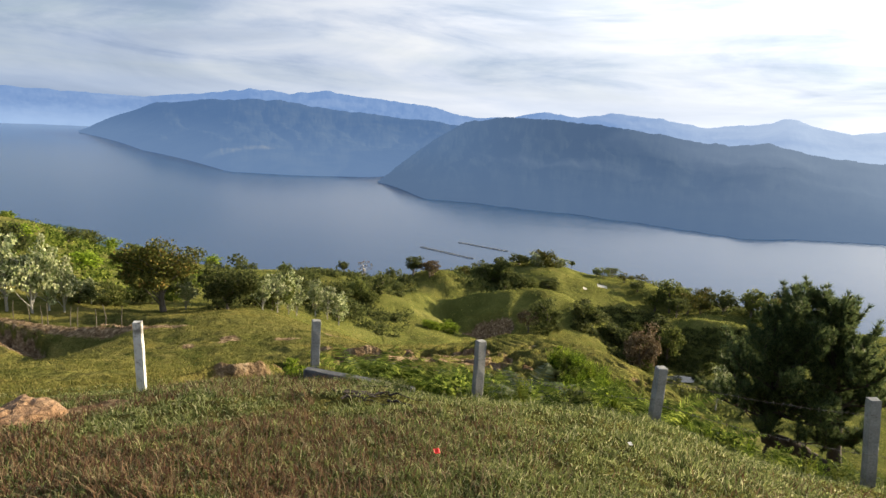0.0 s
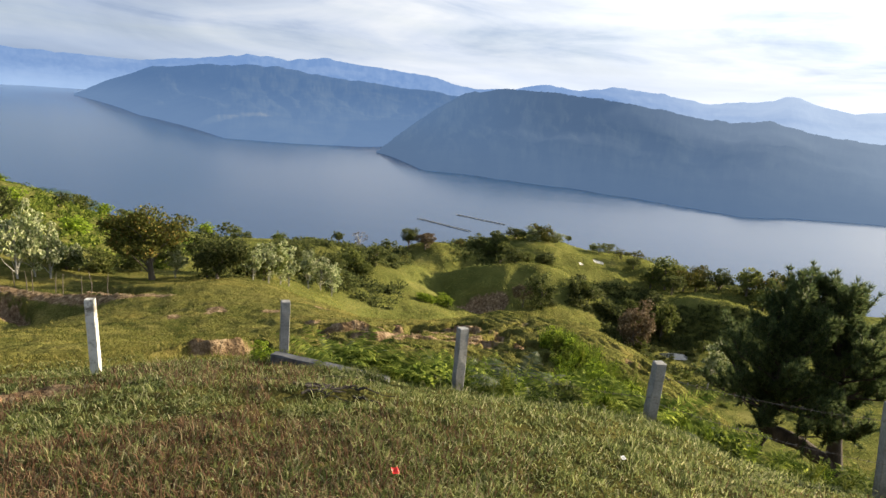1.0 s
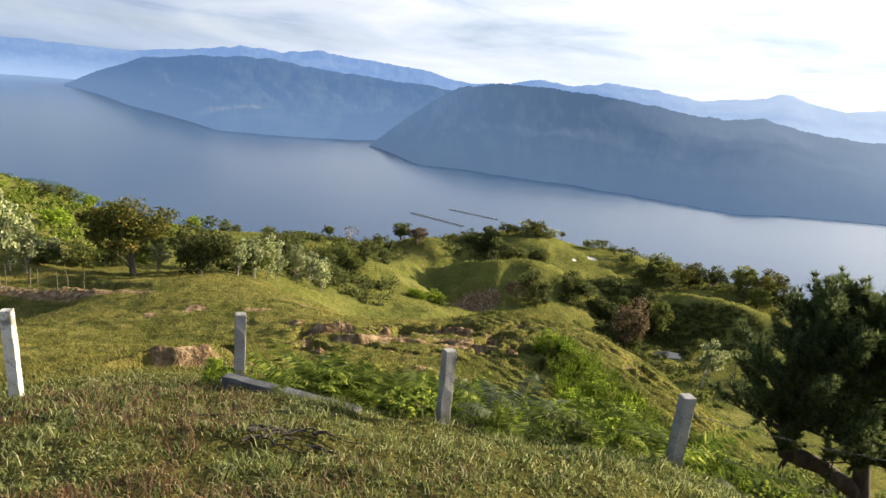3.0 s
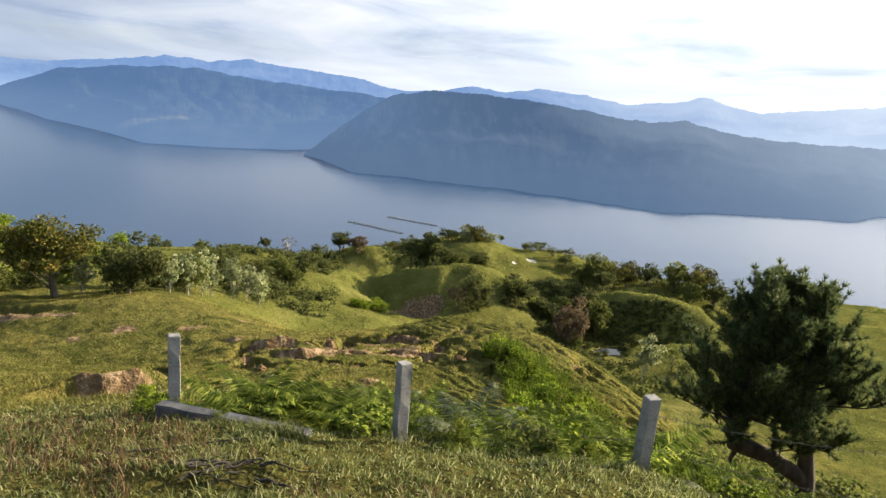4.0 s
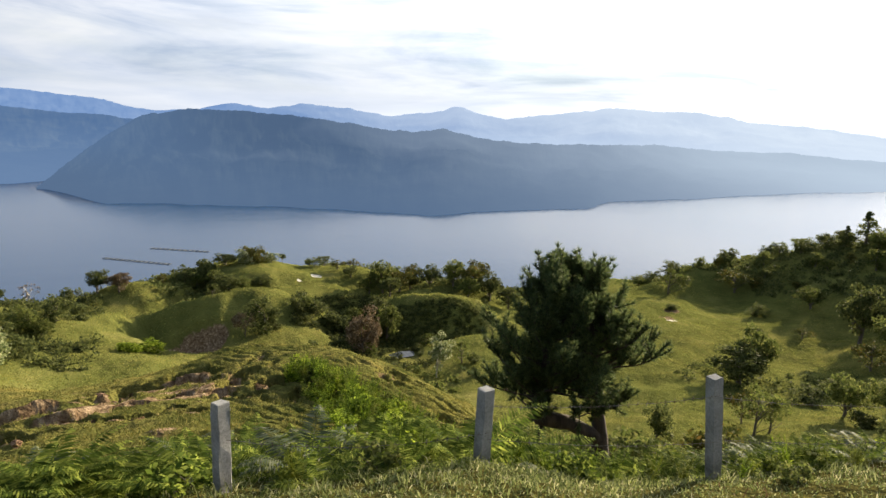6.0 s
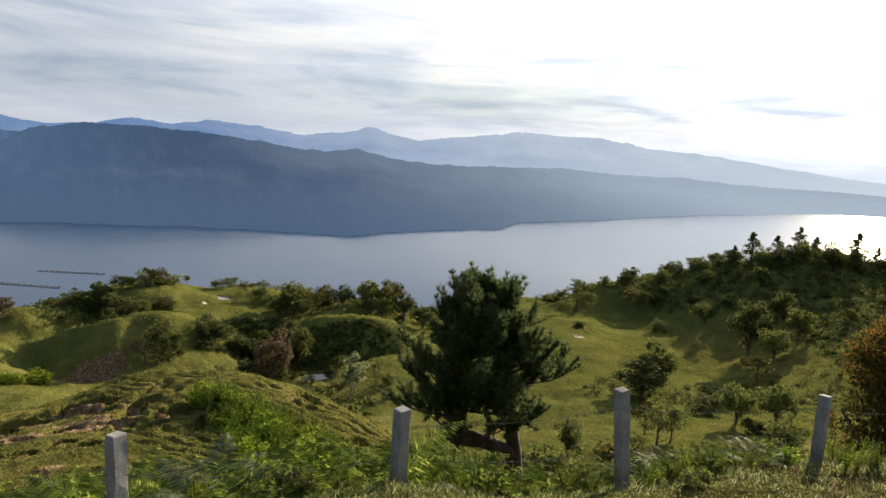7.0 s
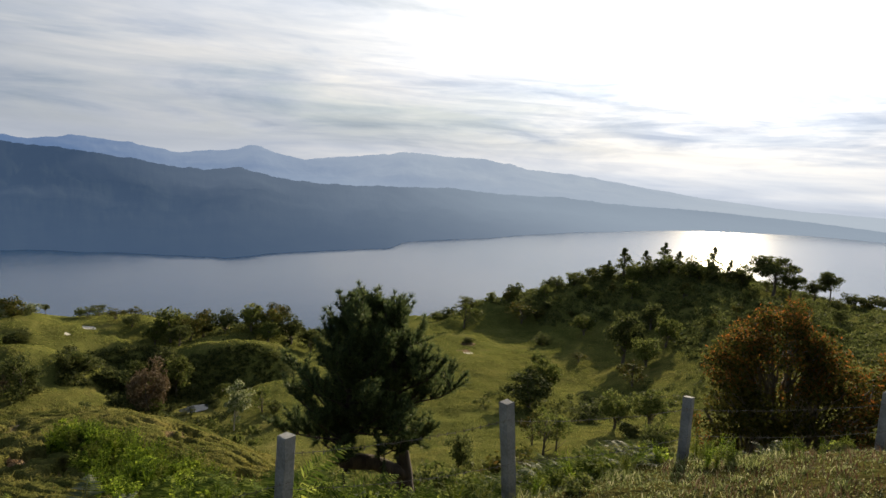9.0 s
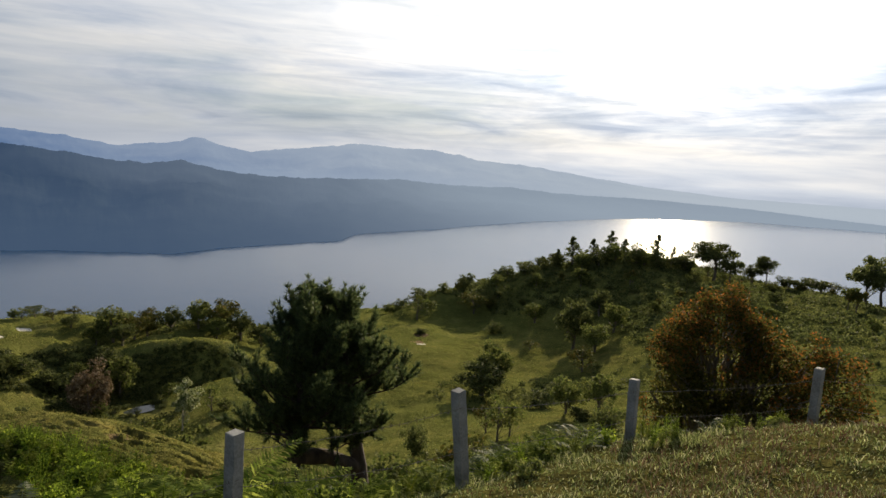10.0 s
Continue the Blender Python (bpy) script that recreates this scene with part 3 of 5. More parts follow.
    # finer furrows down the steep side
    rill = np.abs(((x * 0.95 + y * 0.30) * 2.3 + 1.3 * fbm(x * 0.9, y * 0.9, 2, 43)) % 1.0 - 0.5) * 2
    z = z - spur * np.clip((x - 0.3) / 2.5, 0, 1) * np.clip(rill - 0.62, 0, 0.38) * 0.40 * (fbm(x * 0.8, y * 0.8, 2, 48) ** 1.5 * 1.6)
    shape, x, y, z, soil = x.shape, x.ravel(), y.ravel(), z.ravel(), soil.ravel()
    for cx, cy, rx, ry, drop, ang in BITES + SCARS:
        reach2 = 2.2 * max(rx, ry)
        near = np.nonzero((np.abs(x - cx) < reach2) & (np.abs(y - cy) < reach2))[0]
        if not len(near):
            continue
        everything, x, y = (x, y), x[near], y[near]
        wob = 1 + 0.9 * (fbm(x * 1.6 / max(rx, 0.6), y * 1.6 / max(rx, 0.6), 3, 55) - 0.5)
        c, s = math.cos(radians(ang)), math.sin(radians(ang))
        u, v = ((x - cx) * c + (y - cy) * s) / rx / wob, (-(x - cx) * s + (y - cy) * c) / ry / wob
        inside = np.clip(1.25 - np.hypot(u, v), 0, 1)
        # steep at the back, running out towards the slope below
        cut = np.clip(inside * 5.0, 0, 1) * np.clip(0.5 + 0.5 * v, 0, 1)
        x, y = everything
        z[near] += drop * (0.30 * np.clip(inside * 2, 0, 1) * np.clip(-v, 0, 1) - 1.7 * cut)
        soil[near] = np.maximum(soil[near], np.clip(inside * 2.6, 0, 1) * (1.0 if drop > 0.38 else 0.40))
    x, y, z, soil = x.reshape(shape), y.reshape(shape), z.reshape(shape), soil.reshape(shape)
    for cx, cy, half, rise, sd, jag, slant in EDGES:
        u = x - cx
        line = cy + (fbm(x * 1.5 / max(1, rise), x * 0 + sd, 4, sd) - 0.5) * jag + 0.06 * u * u / half + slant * u
        side = np.clip((half * (0.8 + 0.4 * vnoise(y * 1.3, y * 0 + sd, sd)) - np.abs(u)) / 0.5, 0, 1)
        s = np.clip((y - line) / (0.09 * max(1, rise)), 0, 1)
        back = np.clip((y - line) / (4.0 * max(1, rise)), 0, 1)
        tall = rise * (0.55 + 0.9 * fbm(x * 2.3, x * 0 + sd, 3, sd + 40))
        z = z + tall * side * (0.40 * s * s * (3 - 2 * s) * (1 - back) ** 2 - 0.70 * (1 - s) * np.exp(-((y - line) / (1.1 * max(1, rise))) ** 2))
        soil = np.maximum(soil, side * np.exp(-((y - line - 0.02) / (0.15 * max(1, rise))) ** 4) * (0.25 + 1.0 * fbm(x * 1.8, y * 1.8, 2, sd + 50)))
    for cx, cy, rx, ry in BUNKERS:
        r = np.hypot((x - cx) / rx, (y - cy) / ry) + 0.3 * (fbm(x * 0.9, y * 0.9, 2, 61) - 0.5)
        z = z - 0.35 * np.clip(1.25 - r, 0, 0.5) + 0.10 * np.exp(-((r - 1.35) / 0.25) ** 2)
        sand = np.maximum(sand, np.clip((1.12 - r) * 4, 0, 1))
    # the pond's bed
    r = np.hypot((x - POND[0]) / 1.7, (y - POND[1]) / 1.0) + 0.25 * (fbm(x * 0.5, y * 0.5, 2, 65) - 0.5)
    flat = np.clip(1.9 - r, 0, 1)
    z = z * (1 - flat) + flat * (POND[2] + np.clip(r - 1.0, -0.6, 1) * 0.5)
    if not masks:
        return z
    soil = np.maximum(soil, 0.9 * bump(x, y, -4.15, 7.05, 0.80, 0.50, 8))
    soil = np.maximum(soil, np.clip((fbm(x * 1.3, y * 1.3, 4, 73) - 0.50) * 7, 0, 0.8) * np.clip(1.3 * bump(x, y, -0.4, 21.8, 3.2, 2.8), 0, 1))
    soil = np.maximum(soil, 0.75 * np.clip((fbm(x * 0.35, y * 0.35, 4, 71) - 0.70) * 9, 0, 1) * spur)
    soil = np.maximum(soil, 0.8 * np.clip(1 - np.abs(y - 35.2 + 0.25 * (x + 22)) / 0.9, 0, 1) * np.clip((-12 - x) / 3, 0, 1) * np.clip((x + 40) / 3, 0, 1))
    dry = np.clip(1.15 - np.hypot((x + 4.0) / 5.0, (y - 5.0) / 4.6), 0, 1) * 1.4
    dry = np.clip(np.maximum(dry, 0.35 * (d < 14)), 0, 1)
    thatch = np.maximum(1.0 * np.clip(1.5 * bump(x, y, -0.75, 6.25, 0.75, 0.30, 12), 0, 1), 0.85 * np.clip((15.5 - d) / 2.5, 0, 1))
    lush = np.clip(np.maximum((y - 42) / 14, (x - 14) / 12), 0, 1) * np.clip(0.10 + 1.2 * fbm(x * 0.07, y * 0.07, 3, 75), 0, 0.9)
    return z, soil, dry, sand, thatch, lush


def at(x, y):
    return float(land(np.array([x]), np.array([y]))[0])


# the ground: one sheet, fine by the fence and coarse at the horizon
turns = np.concatenate([np.linspace(-180, -46, 70, endpoint=False), np.linspace(-46, 98, 600, endpoint=False), np.linspace(98, 180, 45, endpoint=False)])
radii = np.concatenate([[0.02, 0.25, 0.5, 0.8], np.geomspace(1.1, 9, 100, endpoint=False), np.geomspace(9, 30, 235, endpoint=False), np.geomspace(30, 260, 140), np.geomspace(270, 4900, 40)])
RR, AA = np.meshgrid(radii, np.radians(turns), indexing="ij")
gx, gy = RR * np.sin(AA), 1.5 + RR * np.cos(AA)
gz, gsoil, gdry, gsand, gthatch, glush = land(gx, gy, True)
gz = np.where(RR > 420, np.minimum(gz, LAKE_Z - 6 - 0.0 * RR), gz)
ground_mesh = mesh_from("ground", np.stack([gx, gy, gz], -1).reshape(-1, 3), lattice(len(radii), len(turns), True)[:, ::-1], M_GROUND, True)
for key, values in (("soil", gsoil), ("dry", gdry), ("sand", gsand), ("thatch", gthatch), ("lush", glush)):
    ground_mesh.attributes.new(key, "FLOAT", "POINT").data.foreach_set("value", values.ravel().astype(np.float32))
ground = tagged(new("ground", ground_mesh), "grazed green hillside falling towards the lake", "ground", kind="structure")

# the lake
bm = bmesh.new()
bmesh.ops.create_circle(bm, cap_ends=True, segments=96, radius=4850)
lake_mesh = bpy.data.meshes.new("lake")
bm.to_mesh(lake_mesh)
bm.free()
lake_mesh.materials.append(M_LAKE)
lake = new("lake", lake_mesh)
lake.location = (0, 0, LAKE_Z)
tagged(lake, "calm blue-grey lake below the hills", "water", kind="structure")


# ---------------------------------------------------------------- mountains across the lake
def ridge(name, label, mat, crest, shore, rough, depth, seed, canopy=1.2):
    """A range along the lake: crest gives bearing, rise in degrees and distance; shore gives bearing and distance."""
    c, s = np.array(sorted(crest)), np.array(sorted(shore))
    b = np.linspace(c[0, 0], c[-1, 0], int(150 + 12 * (c[-1, 0] - c[0, 0])))

    def smooth(p, k):
        v = np.interp(b, p[:, 0], p[:, k])
        pad = np.pad(v, 7, mode="edge")
        return np.convolve(pad, np.ones(15) / 15, "valid")

    rise, far, near = smooth(c, 1), smooth(c, 2), smooth(s, 1)
    near = near * (1 + 0.022 * (fbm(b * 0.4, b * 0 + seed, 2, seed + 1) - 0.5))
    top = 1.3 + far * np.tan(np.radians(rise))
    v = np.concatenate([np.linspace(-0.02, 1, 34), np.linspace(1.04, 1.6, 5)])
    B, V = np.meshgrid(b, v, indexing="ij")
    D = near[:, None] + (far - near)[:, None] * V
    climb = np.clip(V, 0, 1) ** 0.75
    climb = np.where(V > 1, 1 - (V - 1) * 1.2, climb)
    along = B * far.mean() * math.pi / 180 / rough
    gully = np.abs(fbm(along, V * 1.5 + 0.12 * along, 4, seed) - 0.5) * 2
    detail = fbm(along * 3.1, V * 6, 4, seed + 9) - 0.5
    Z = LAKE_Z + (top[:, None] - LAKE_Z) * (climb * (1 - depth * (1 - gully) * np.sin(np.pi * np.clip(V, 0, 1)) ** 0.8))
    Z = Z + detail * (top[:, None] - LAKE_Z) * 0.10 * np.sin(np.pi * np.clip(V, 0, 1) * 0.9) + (fbm(along * 7, V * 9 + seed, 4, seed) - 0.5) * (0.085 * (top[:, None] - LAKE_Z)) * np.clip(V * 2, 0, 1)
    Z = Z + canopy * (fbm(along * 34, V * 20, 3, seed + 3) ** 2 * 2.2 - 0.5) * np.clip(V * 1.2, 0, 1)
    Z = np.where(V < 0, LAKE_Z - 4, np.where(V <= 1, np.maximum(Z, LAKE_Z + 3), Z))
    X, Y = D * np.sin(np.radians(B)), 1.5 + D * np.cos(np.radians(B))
    me = mesh_from(name, np.stack([X, Y, Z], -1).reshape(-1, 3), lattice(len(b), len(v))[:, ::-1], mat, True)
    return tagged(new(name, me), label, "mountain", kind="structure")


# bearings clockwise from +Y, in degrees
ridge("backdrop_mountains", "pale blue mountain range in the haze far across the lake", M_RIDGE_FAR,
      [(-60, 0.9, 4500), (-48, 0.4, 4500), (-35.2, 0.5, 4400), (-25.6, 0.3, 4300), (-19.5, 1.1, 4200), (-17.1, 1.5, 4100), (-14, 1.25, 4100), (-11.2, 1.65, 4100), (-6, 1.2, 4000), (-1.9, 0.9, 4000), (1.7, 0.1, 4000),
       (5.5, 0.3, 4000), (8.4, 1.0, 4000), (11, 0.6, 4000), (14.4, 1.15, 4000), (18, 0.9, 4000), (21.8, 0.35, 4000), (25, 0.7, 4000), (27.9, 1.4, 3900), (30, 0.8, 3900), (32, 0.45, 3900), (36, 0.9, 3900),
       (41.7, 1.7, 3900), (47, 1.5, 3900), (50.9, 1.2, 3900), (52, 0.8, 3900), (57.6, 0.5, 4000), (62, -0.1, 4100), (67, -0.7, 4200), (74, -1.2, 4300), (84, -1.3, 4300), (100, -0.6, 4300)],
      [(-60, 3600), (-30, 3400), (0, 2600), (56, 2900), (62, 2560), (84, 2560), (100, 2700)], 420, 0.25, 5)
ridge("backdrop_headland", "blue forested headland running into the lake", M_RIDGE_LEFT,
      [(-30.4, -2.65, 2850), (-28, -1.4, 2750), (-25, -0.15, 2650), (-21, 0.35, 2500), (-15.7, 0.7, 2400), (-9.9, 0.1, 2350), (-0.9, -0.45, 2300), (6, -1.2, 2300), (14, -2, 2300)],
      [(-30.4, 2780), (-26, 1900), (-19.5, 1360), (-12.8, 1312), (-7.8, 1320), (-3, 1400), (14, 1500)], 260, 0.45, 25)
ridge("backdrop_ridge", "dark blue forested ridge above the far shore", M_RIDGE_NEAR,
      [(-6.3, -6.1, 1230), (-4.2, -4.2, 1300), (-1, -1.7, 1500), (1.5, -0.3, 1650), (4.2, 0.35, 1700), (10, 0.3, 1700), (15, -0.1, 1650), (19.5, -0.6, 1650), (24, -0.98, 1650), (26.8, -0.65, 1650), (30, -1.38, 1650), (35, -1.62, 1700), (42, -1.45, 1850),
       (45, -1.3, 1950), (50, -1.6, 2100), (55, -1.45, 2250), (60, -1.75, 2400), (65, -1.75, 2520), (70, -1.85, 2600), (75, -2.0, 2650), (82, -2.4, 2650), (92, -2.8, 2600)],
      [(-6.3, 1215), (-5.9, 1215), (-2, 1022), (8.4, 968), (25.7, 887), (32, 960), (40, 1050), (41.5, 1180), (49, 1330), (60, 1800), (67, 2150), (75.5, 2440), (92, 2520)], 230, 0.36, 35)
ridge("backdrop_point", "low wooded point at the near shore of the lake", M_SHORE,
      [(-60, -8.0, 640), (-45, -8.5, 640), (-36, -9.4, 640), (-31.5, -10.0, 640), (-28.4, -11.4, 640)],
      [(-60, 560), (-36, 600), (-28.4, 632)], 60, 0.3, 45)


# ---------------------------------------------------------------- plants
def tube(points, radii, sides=6):
    """A tapering limb along the points."""
    p = np.asarray(points, float)
    ring, faces = [], []
    for i in range(len(p)):
        d = p[min(i + 1, len(p) - 1)] - p[max(i - 1, 0)]
        d = d / (np.linalg.norm(d) + 1e-9)
        a = np.cross(d, (0.3, 0.9, 0.2) if abs(d[1]) < 0.8 else (1, 0, 0))
        a /= np.linalg.norm(a)
        b = np.cross(d, a)
        t = np.arange(sides) * 2 * math.pi / sides
        ring.append(p[i] + radii[i] * (np.cos(t)[:, None] * a + np.sin(t)[:, None] * b))
    return np.concatenate(ring), lattice(len(p), sides, True)


def gather(pieces):
    """Several (verts, faces) as one."""
    v, f, n = [], [], 0
    for a, b in pieces:
        v.append(a)
        f.append(np.asarray(b) + n)
        n += len(a)
    return np.concatenate(v), np.concatenate(f)


def limb(rng, a, b, r0, r1, bend=0.12, steps=5, sides=5):
    a, b = np.asarray(a, float), np.asarray(b, float)
    t = np.linspace(0, 1, steps)[:, None]
    p = a + (b - a) * t
    off = rng.normal(0, bend * np.linalg.norm(b - a), (steps, 3)) * np.sin(np.pi * t)
    off[:, 2] += (np.sin(np.pi * t) * 0.10 * np.linalg.norm(b - a))[:, 0]
    return tube(p + off, np.linspace(r0, r1, steps), sides)


def leaves(rng, centres, radius, count, size, up=0.25, aspect=1.7, squash=0.8):
    """Leaf blades in loose clumps round the centres, each a folded rhombus."""
    c = np.repeat(np.asarray(centres, float), count, 0)
    r = np.repeat(np.broadcast_to(radius, len(centres)), count)[:, None]
    n = len(c)
    off = rng.normal(0, 1, (n, 3))
    off = off / np.linalg.norm(off, axis=1)[:, None] * (rng.random((n, 1)) ** 0.45)
    off[:, 2] *= squash
    c = c + off * r
    d = rng.normal(0, 1, (n, 3)) + off * 0.6
    d[:, 2] += up
    d /= np.linalg.norm(d, axis=1)[:, None]
    s = np.cross(d, rng.normal(0, 1, (n, 3)))
    s /= np.linalg.norm(s, axis=1)[:, None]
    k = size * (0.6 + 0.8 * rng.random((n, 1)))
    v = np.stack([c - d * k * aspect / 2, c + s * k / 2, c + d * k * aspect / 2, c - s * k / 2], 1)
    return v.reshape(-1, 3), np.arange(4 * n).reshape(-1, 4)


def crown_points(rng, n, centre, radii, shell=0.55, uneven=0.50):
    d = rng.normal(0, 1, (n, 3))
    d /= np.linalg.norm(d, axis=1)[:, None]
    k = shell + (1 - shell) * rng.random((n, 1))
    lump = 1.16 - uneven * rng.random((n, 1))
    return np.asarray(centre) + d * k * lump * np.asarray(radii)


TREE_KINDS = {
    # clumps, crown centre height, crown radii, clump radius, leaves a clump, leaf size, trunk top, trunk radius, shell
    "broad": (40, 0.60, (0.44, 0.44, 0.36), 0.15, 24, 0.052, 0.45, 0.030, 0.45),
    "bushy": (34, 0.46, (0.44, 0.44, 0.46), 0.16, 24, 0.056, 0.25, 0.025, 0.45),
    "sparse": (26, 0.62, (0.44, 0.44, 0.34), 0.13, 20, 0.044, 0.55, 0.020, 0.60),
    "umbrella": (38, 0.72, (0.44, 0.44, 0.26), 0.13, 26, 0.050, 0.62, 0.025, 0.40),
    "pale": (34, 0.60, (0.36, 0.36, 0.40), 0.11, 22, 0.050, 0.70, 0.016, 0.35),
    "conifer": (46, 0.50, (0.36, 0.36, 0.46), 0.10, 15, 0.044, 0.95, 0.025, 0.50),
    "bare": (26, 0.66, (0.42, 0.42, 0.32), 0.08, 5, 0.040, 0.50, 0.022, 0.60),
}


def tree_meshes(kind, seed, leaf, bark, density=1.0):
    """Trunk with limbs, and crown, of a tree one metre high and about as wide."""
    n, zc, radii, cr, per, size, top, tr, shell = TREE_KINDS[kind]
    rng = np.random.default_rng(seed)
    if kind == "conifer":
        h = np.linspace(0.10, 0.98, n)
        a = rng.random(n) * 2 * math.pi
        r = (1.03 - h) * 0.50 * (0.30 + 0.70 * rng.random(n))
        tips = np.stack([np.cos(a) * r, np.sin(a) * r, h], 1)
    else:
        lop = rng.normal(0, 0.05, 2)
        tips = crown_points(rng, n, (lop[0], lop[1], zc), radii, shell)
        tips[:, 2] = np.clip(tips[:, 2], 0.06, None)
    crook = [(0, 0, -0.03), (rng.normal(0, 0.015), rng.normal(0, 0.015), top * 0.4), (rng.normal(0, 0.03), rng.normal(0, 0.03), top * 0.75), (rng.normal(0, 0.035), rng.normal(0, 0.035), top)]
    pieces = [tube(crook, [tr * 1.35, tr, tr * 0.75, tr * 0.4], 6)]
    axis = np.array(crook)
    for p in tips[:: 4 if kind in ("bushy", "conifer") else 2]:
        hz = np.clip(p[2] - 0.22 - 0.2 * rng.random(), 0.12 * top, top) if kind != "conifer" else p[2]
        start = np.array([np.interp(hz, axis[:, 2], axis[:, k]) for k in range(3)])
        pieces.append(limb(rng, start, p, tr * 0.45, tr * 0.10, 0.10, 3, 3))
    trunk = mesh_from("trunk", *gather(pieces), bark, True)
    rad = cr * (0.5 + 0.9 * rng.random(n))
    if kind == "conifer":
        rad = 0.035 + 0.13 * (1.0 - tips[:, 2]) * (0.7 + 0.6 * rng.random(n))
    crown = mesh_from("crown", *leaves(rng, tips, rad, int(per * density), size / density ** 0.4, squash=0.75), leaf)
    return trunk, crown


_base = {}


def plant(kind, x, y, height, width, leaf, bark, label, category="tree", name="tree", group="", seed=0, sink=0.08, density=1.0, turn=None):
    """A tree or shrub of that height and width, rooted in the ground."""
    key = (kind, leaf.name, bark.name, seed, density)
    if key not in _base:
        _base[key] = tree_meshes(kind, 100 + seed * 7 + len(kind), leaf, bark, density)
    trunk, crown = _base[key]
    a = random.uniform(0, 360) if turn is None else turn
    m = pose(x, y, at(x, y) - sink, 0, 0, a) @ Matrix.Diagonal((width, width, height, 1))
    ob = thing(name, m, label, category, group)
    part("trunk", trunk, ob)
    part("crown", crown, ob)
    return ob


# the two trees that stand alone by the meadow, and their neighbours
plant("broad", -19.9, 43.1, 5.6, 6.2, M_OLIVE, M_BARK, "broad olive-green tree with yellowing leaves at the meadow edge", seed=1, density=10.0, turn=40)
plant("bushy", -14.6, 41.2, 3.7, 4.3, M_DEEP, M_BARK, "dense dark green round tree at the meadow edge", seed=2, density=3.6)
for i, (x, y, h, wd) in enumerate([(-16.6, 44.5, 4.0, 3.0), (-13.0, 46.5, 3.2, 3.4), (-22.8, 47.2, 2.4, 3.2), (-24.6, 45.2, 1.9, 3.0), (-26.2, 43.4, 1.7, 3.2), (-28.5, 44.5, 1.9, 3.4), (-31.5, 44.0, 1.9, 3.6), (-34.5, 43.5, 1.9, 3.6), (-17.6, 50.5, 4.2, 4.0)]):
    plant("bushy", x, y, h, wd, M_MID if i % 2 else M_DEEP, M_BARK, "green thicket shrub behind the meadow", "shrub", "shrub", "thicket along the meadow", seed=3 + i % 3, density=1.6)

# pale-leaved trees in two rows
for i, (x, y, h, wd) in enumerate([(-26.4, 38.6, 5.1, 3.0), (-27.9, 38.4, 5.4, 3.4), (-26.0, 39.7, 4.4, 2.7), (-25.1, 39.9, 3.9, 2.3), (-29.6, 38.0, 5.4, 3.6), (-25.6, 43.9, 2.2, 1.3), (-31.4, 39.0, 5.0, 3.4), (-18.5, 43.6, 2.2, 1.9)]):
    plant("pale", x, y, h, wd * 1.25, M_PALE, M_BARK_PALE, "slender pale-leaved tree with whitish trunk beside the meadow", group="pale trees by the meadow", seed=6 + i % 3, density=3.2)
for i, (x, y, h, wd) in enumerate([(-12.6, 42.6, 2.7, 1.7), (-12.4, 45.8, 3.3, 2.0), (-13.0, 51.6, 3.2, 1.8), (-12.7, 53.2, 3.4, 1.9), (-12.6, 60.8, 4.2, 2.6), (-11.8, 63.1, 3.8, 2.4), (-11.2, 65.1, 3.4, 2.3), (-14.2, 56.0, 3.8, 2.3), (-10.4, 62.0, 3.6, 2.2)]):
    plant("pale", x, y, h, wd * 1.25, M_PALE, M_BARK_PALE, "slender silvery-leaved tree in a row below the spur", group="silvery trees below the spur", seed=6 + i % 3, density=2.0)
for i, (x, y, h, wd) in enumerate([(-15.5, 50, 3.0, 3.6), (-15.5, 58, 3.2, 4.0), (-14, 66, 3.0, 4.0), (-9.5, 68, 2.6, 3.2), (-17, 72, 3.0, 4.4), (-12, 74, 2.4, 3.6)]):
    plant("bushy", x, y, h, wd, M_DEEP, M_BARK, "dark green shrub under the silvery trees", "shrub", "shrub", "shrubs below the spur", seed=3 + i % 3)

# the hill with the sand pits
def stand(kind, spots, leaf, bark, label, category="tree", name="tree", group="", seed=12, seeds=3, density=2.2):
    """Several plants of one kind: place, height and width of each."""
    leaf = leaf if isinstance(leaf, tuple) else (leaf,)
    for i, (x, y, h, wd) in enumerate(spots):
        plant(kind, x, y, h, wd * 1.15, leaf[i % len(leaf)], bark, label, category, name, group, seed=seed + i % seeds, density=density)


plant("broad", -4.6, 98.6, 3.6, 3.6, M_DEEP, M_BARK, "dark round-headed tree on the grassy dome", seed=13, density=4.0)
plant("broad", -1.9, 97.2, 3.1, 3.6, M_DRYLEAF, M_BARK, "brown-leaved round-headed tree on the grassy dome", seed=14, density=4.0)
stand("sparse", [(-7.2, 104.5, 2.1, 1.1), (-8.4, 106.5, 1.9, 1.4), (6.7, 106.5, 2.6, 3.5), (3.9, 101.6, 2.0, 2.2), (30.3, 108.6, 2.0, 3.7), (31.0, 103.1, 2.0, 2.9), (28.5, 108.0, 2.0, 2.4), (33.5, 102.0, 2.2, 2.6), (36.0, 100.0, 2.4, 2.8)],
      (M_MID, M_OLIVE), M_BARK, "thin-crowned tree with open branches on the hill crest", group="thin trees on the hill", seed=15, seeds=2)
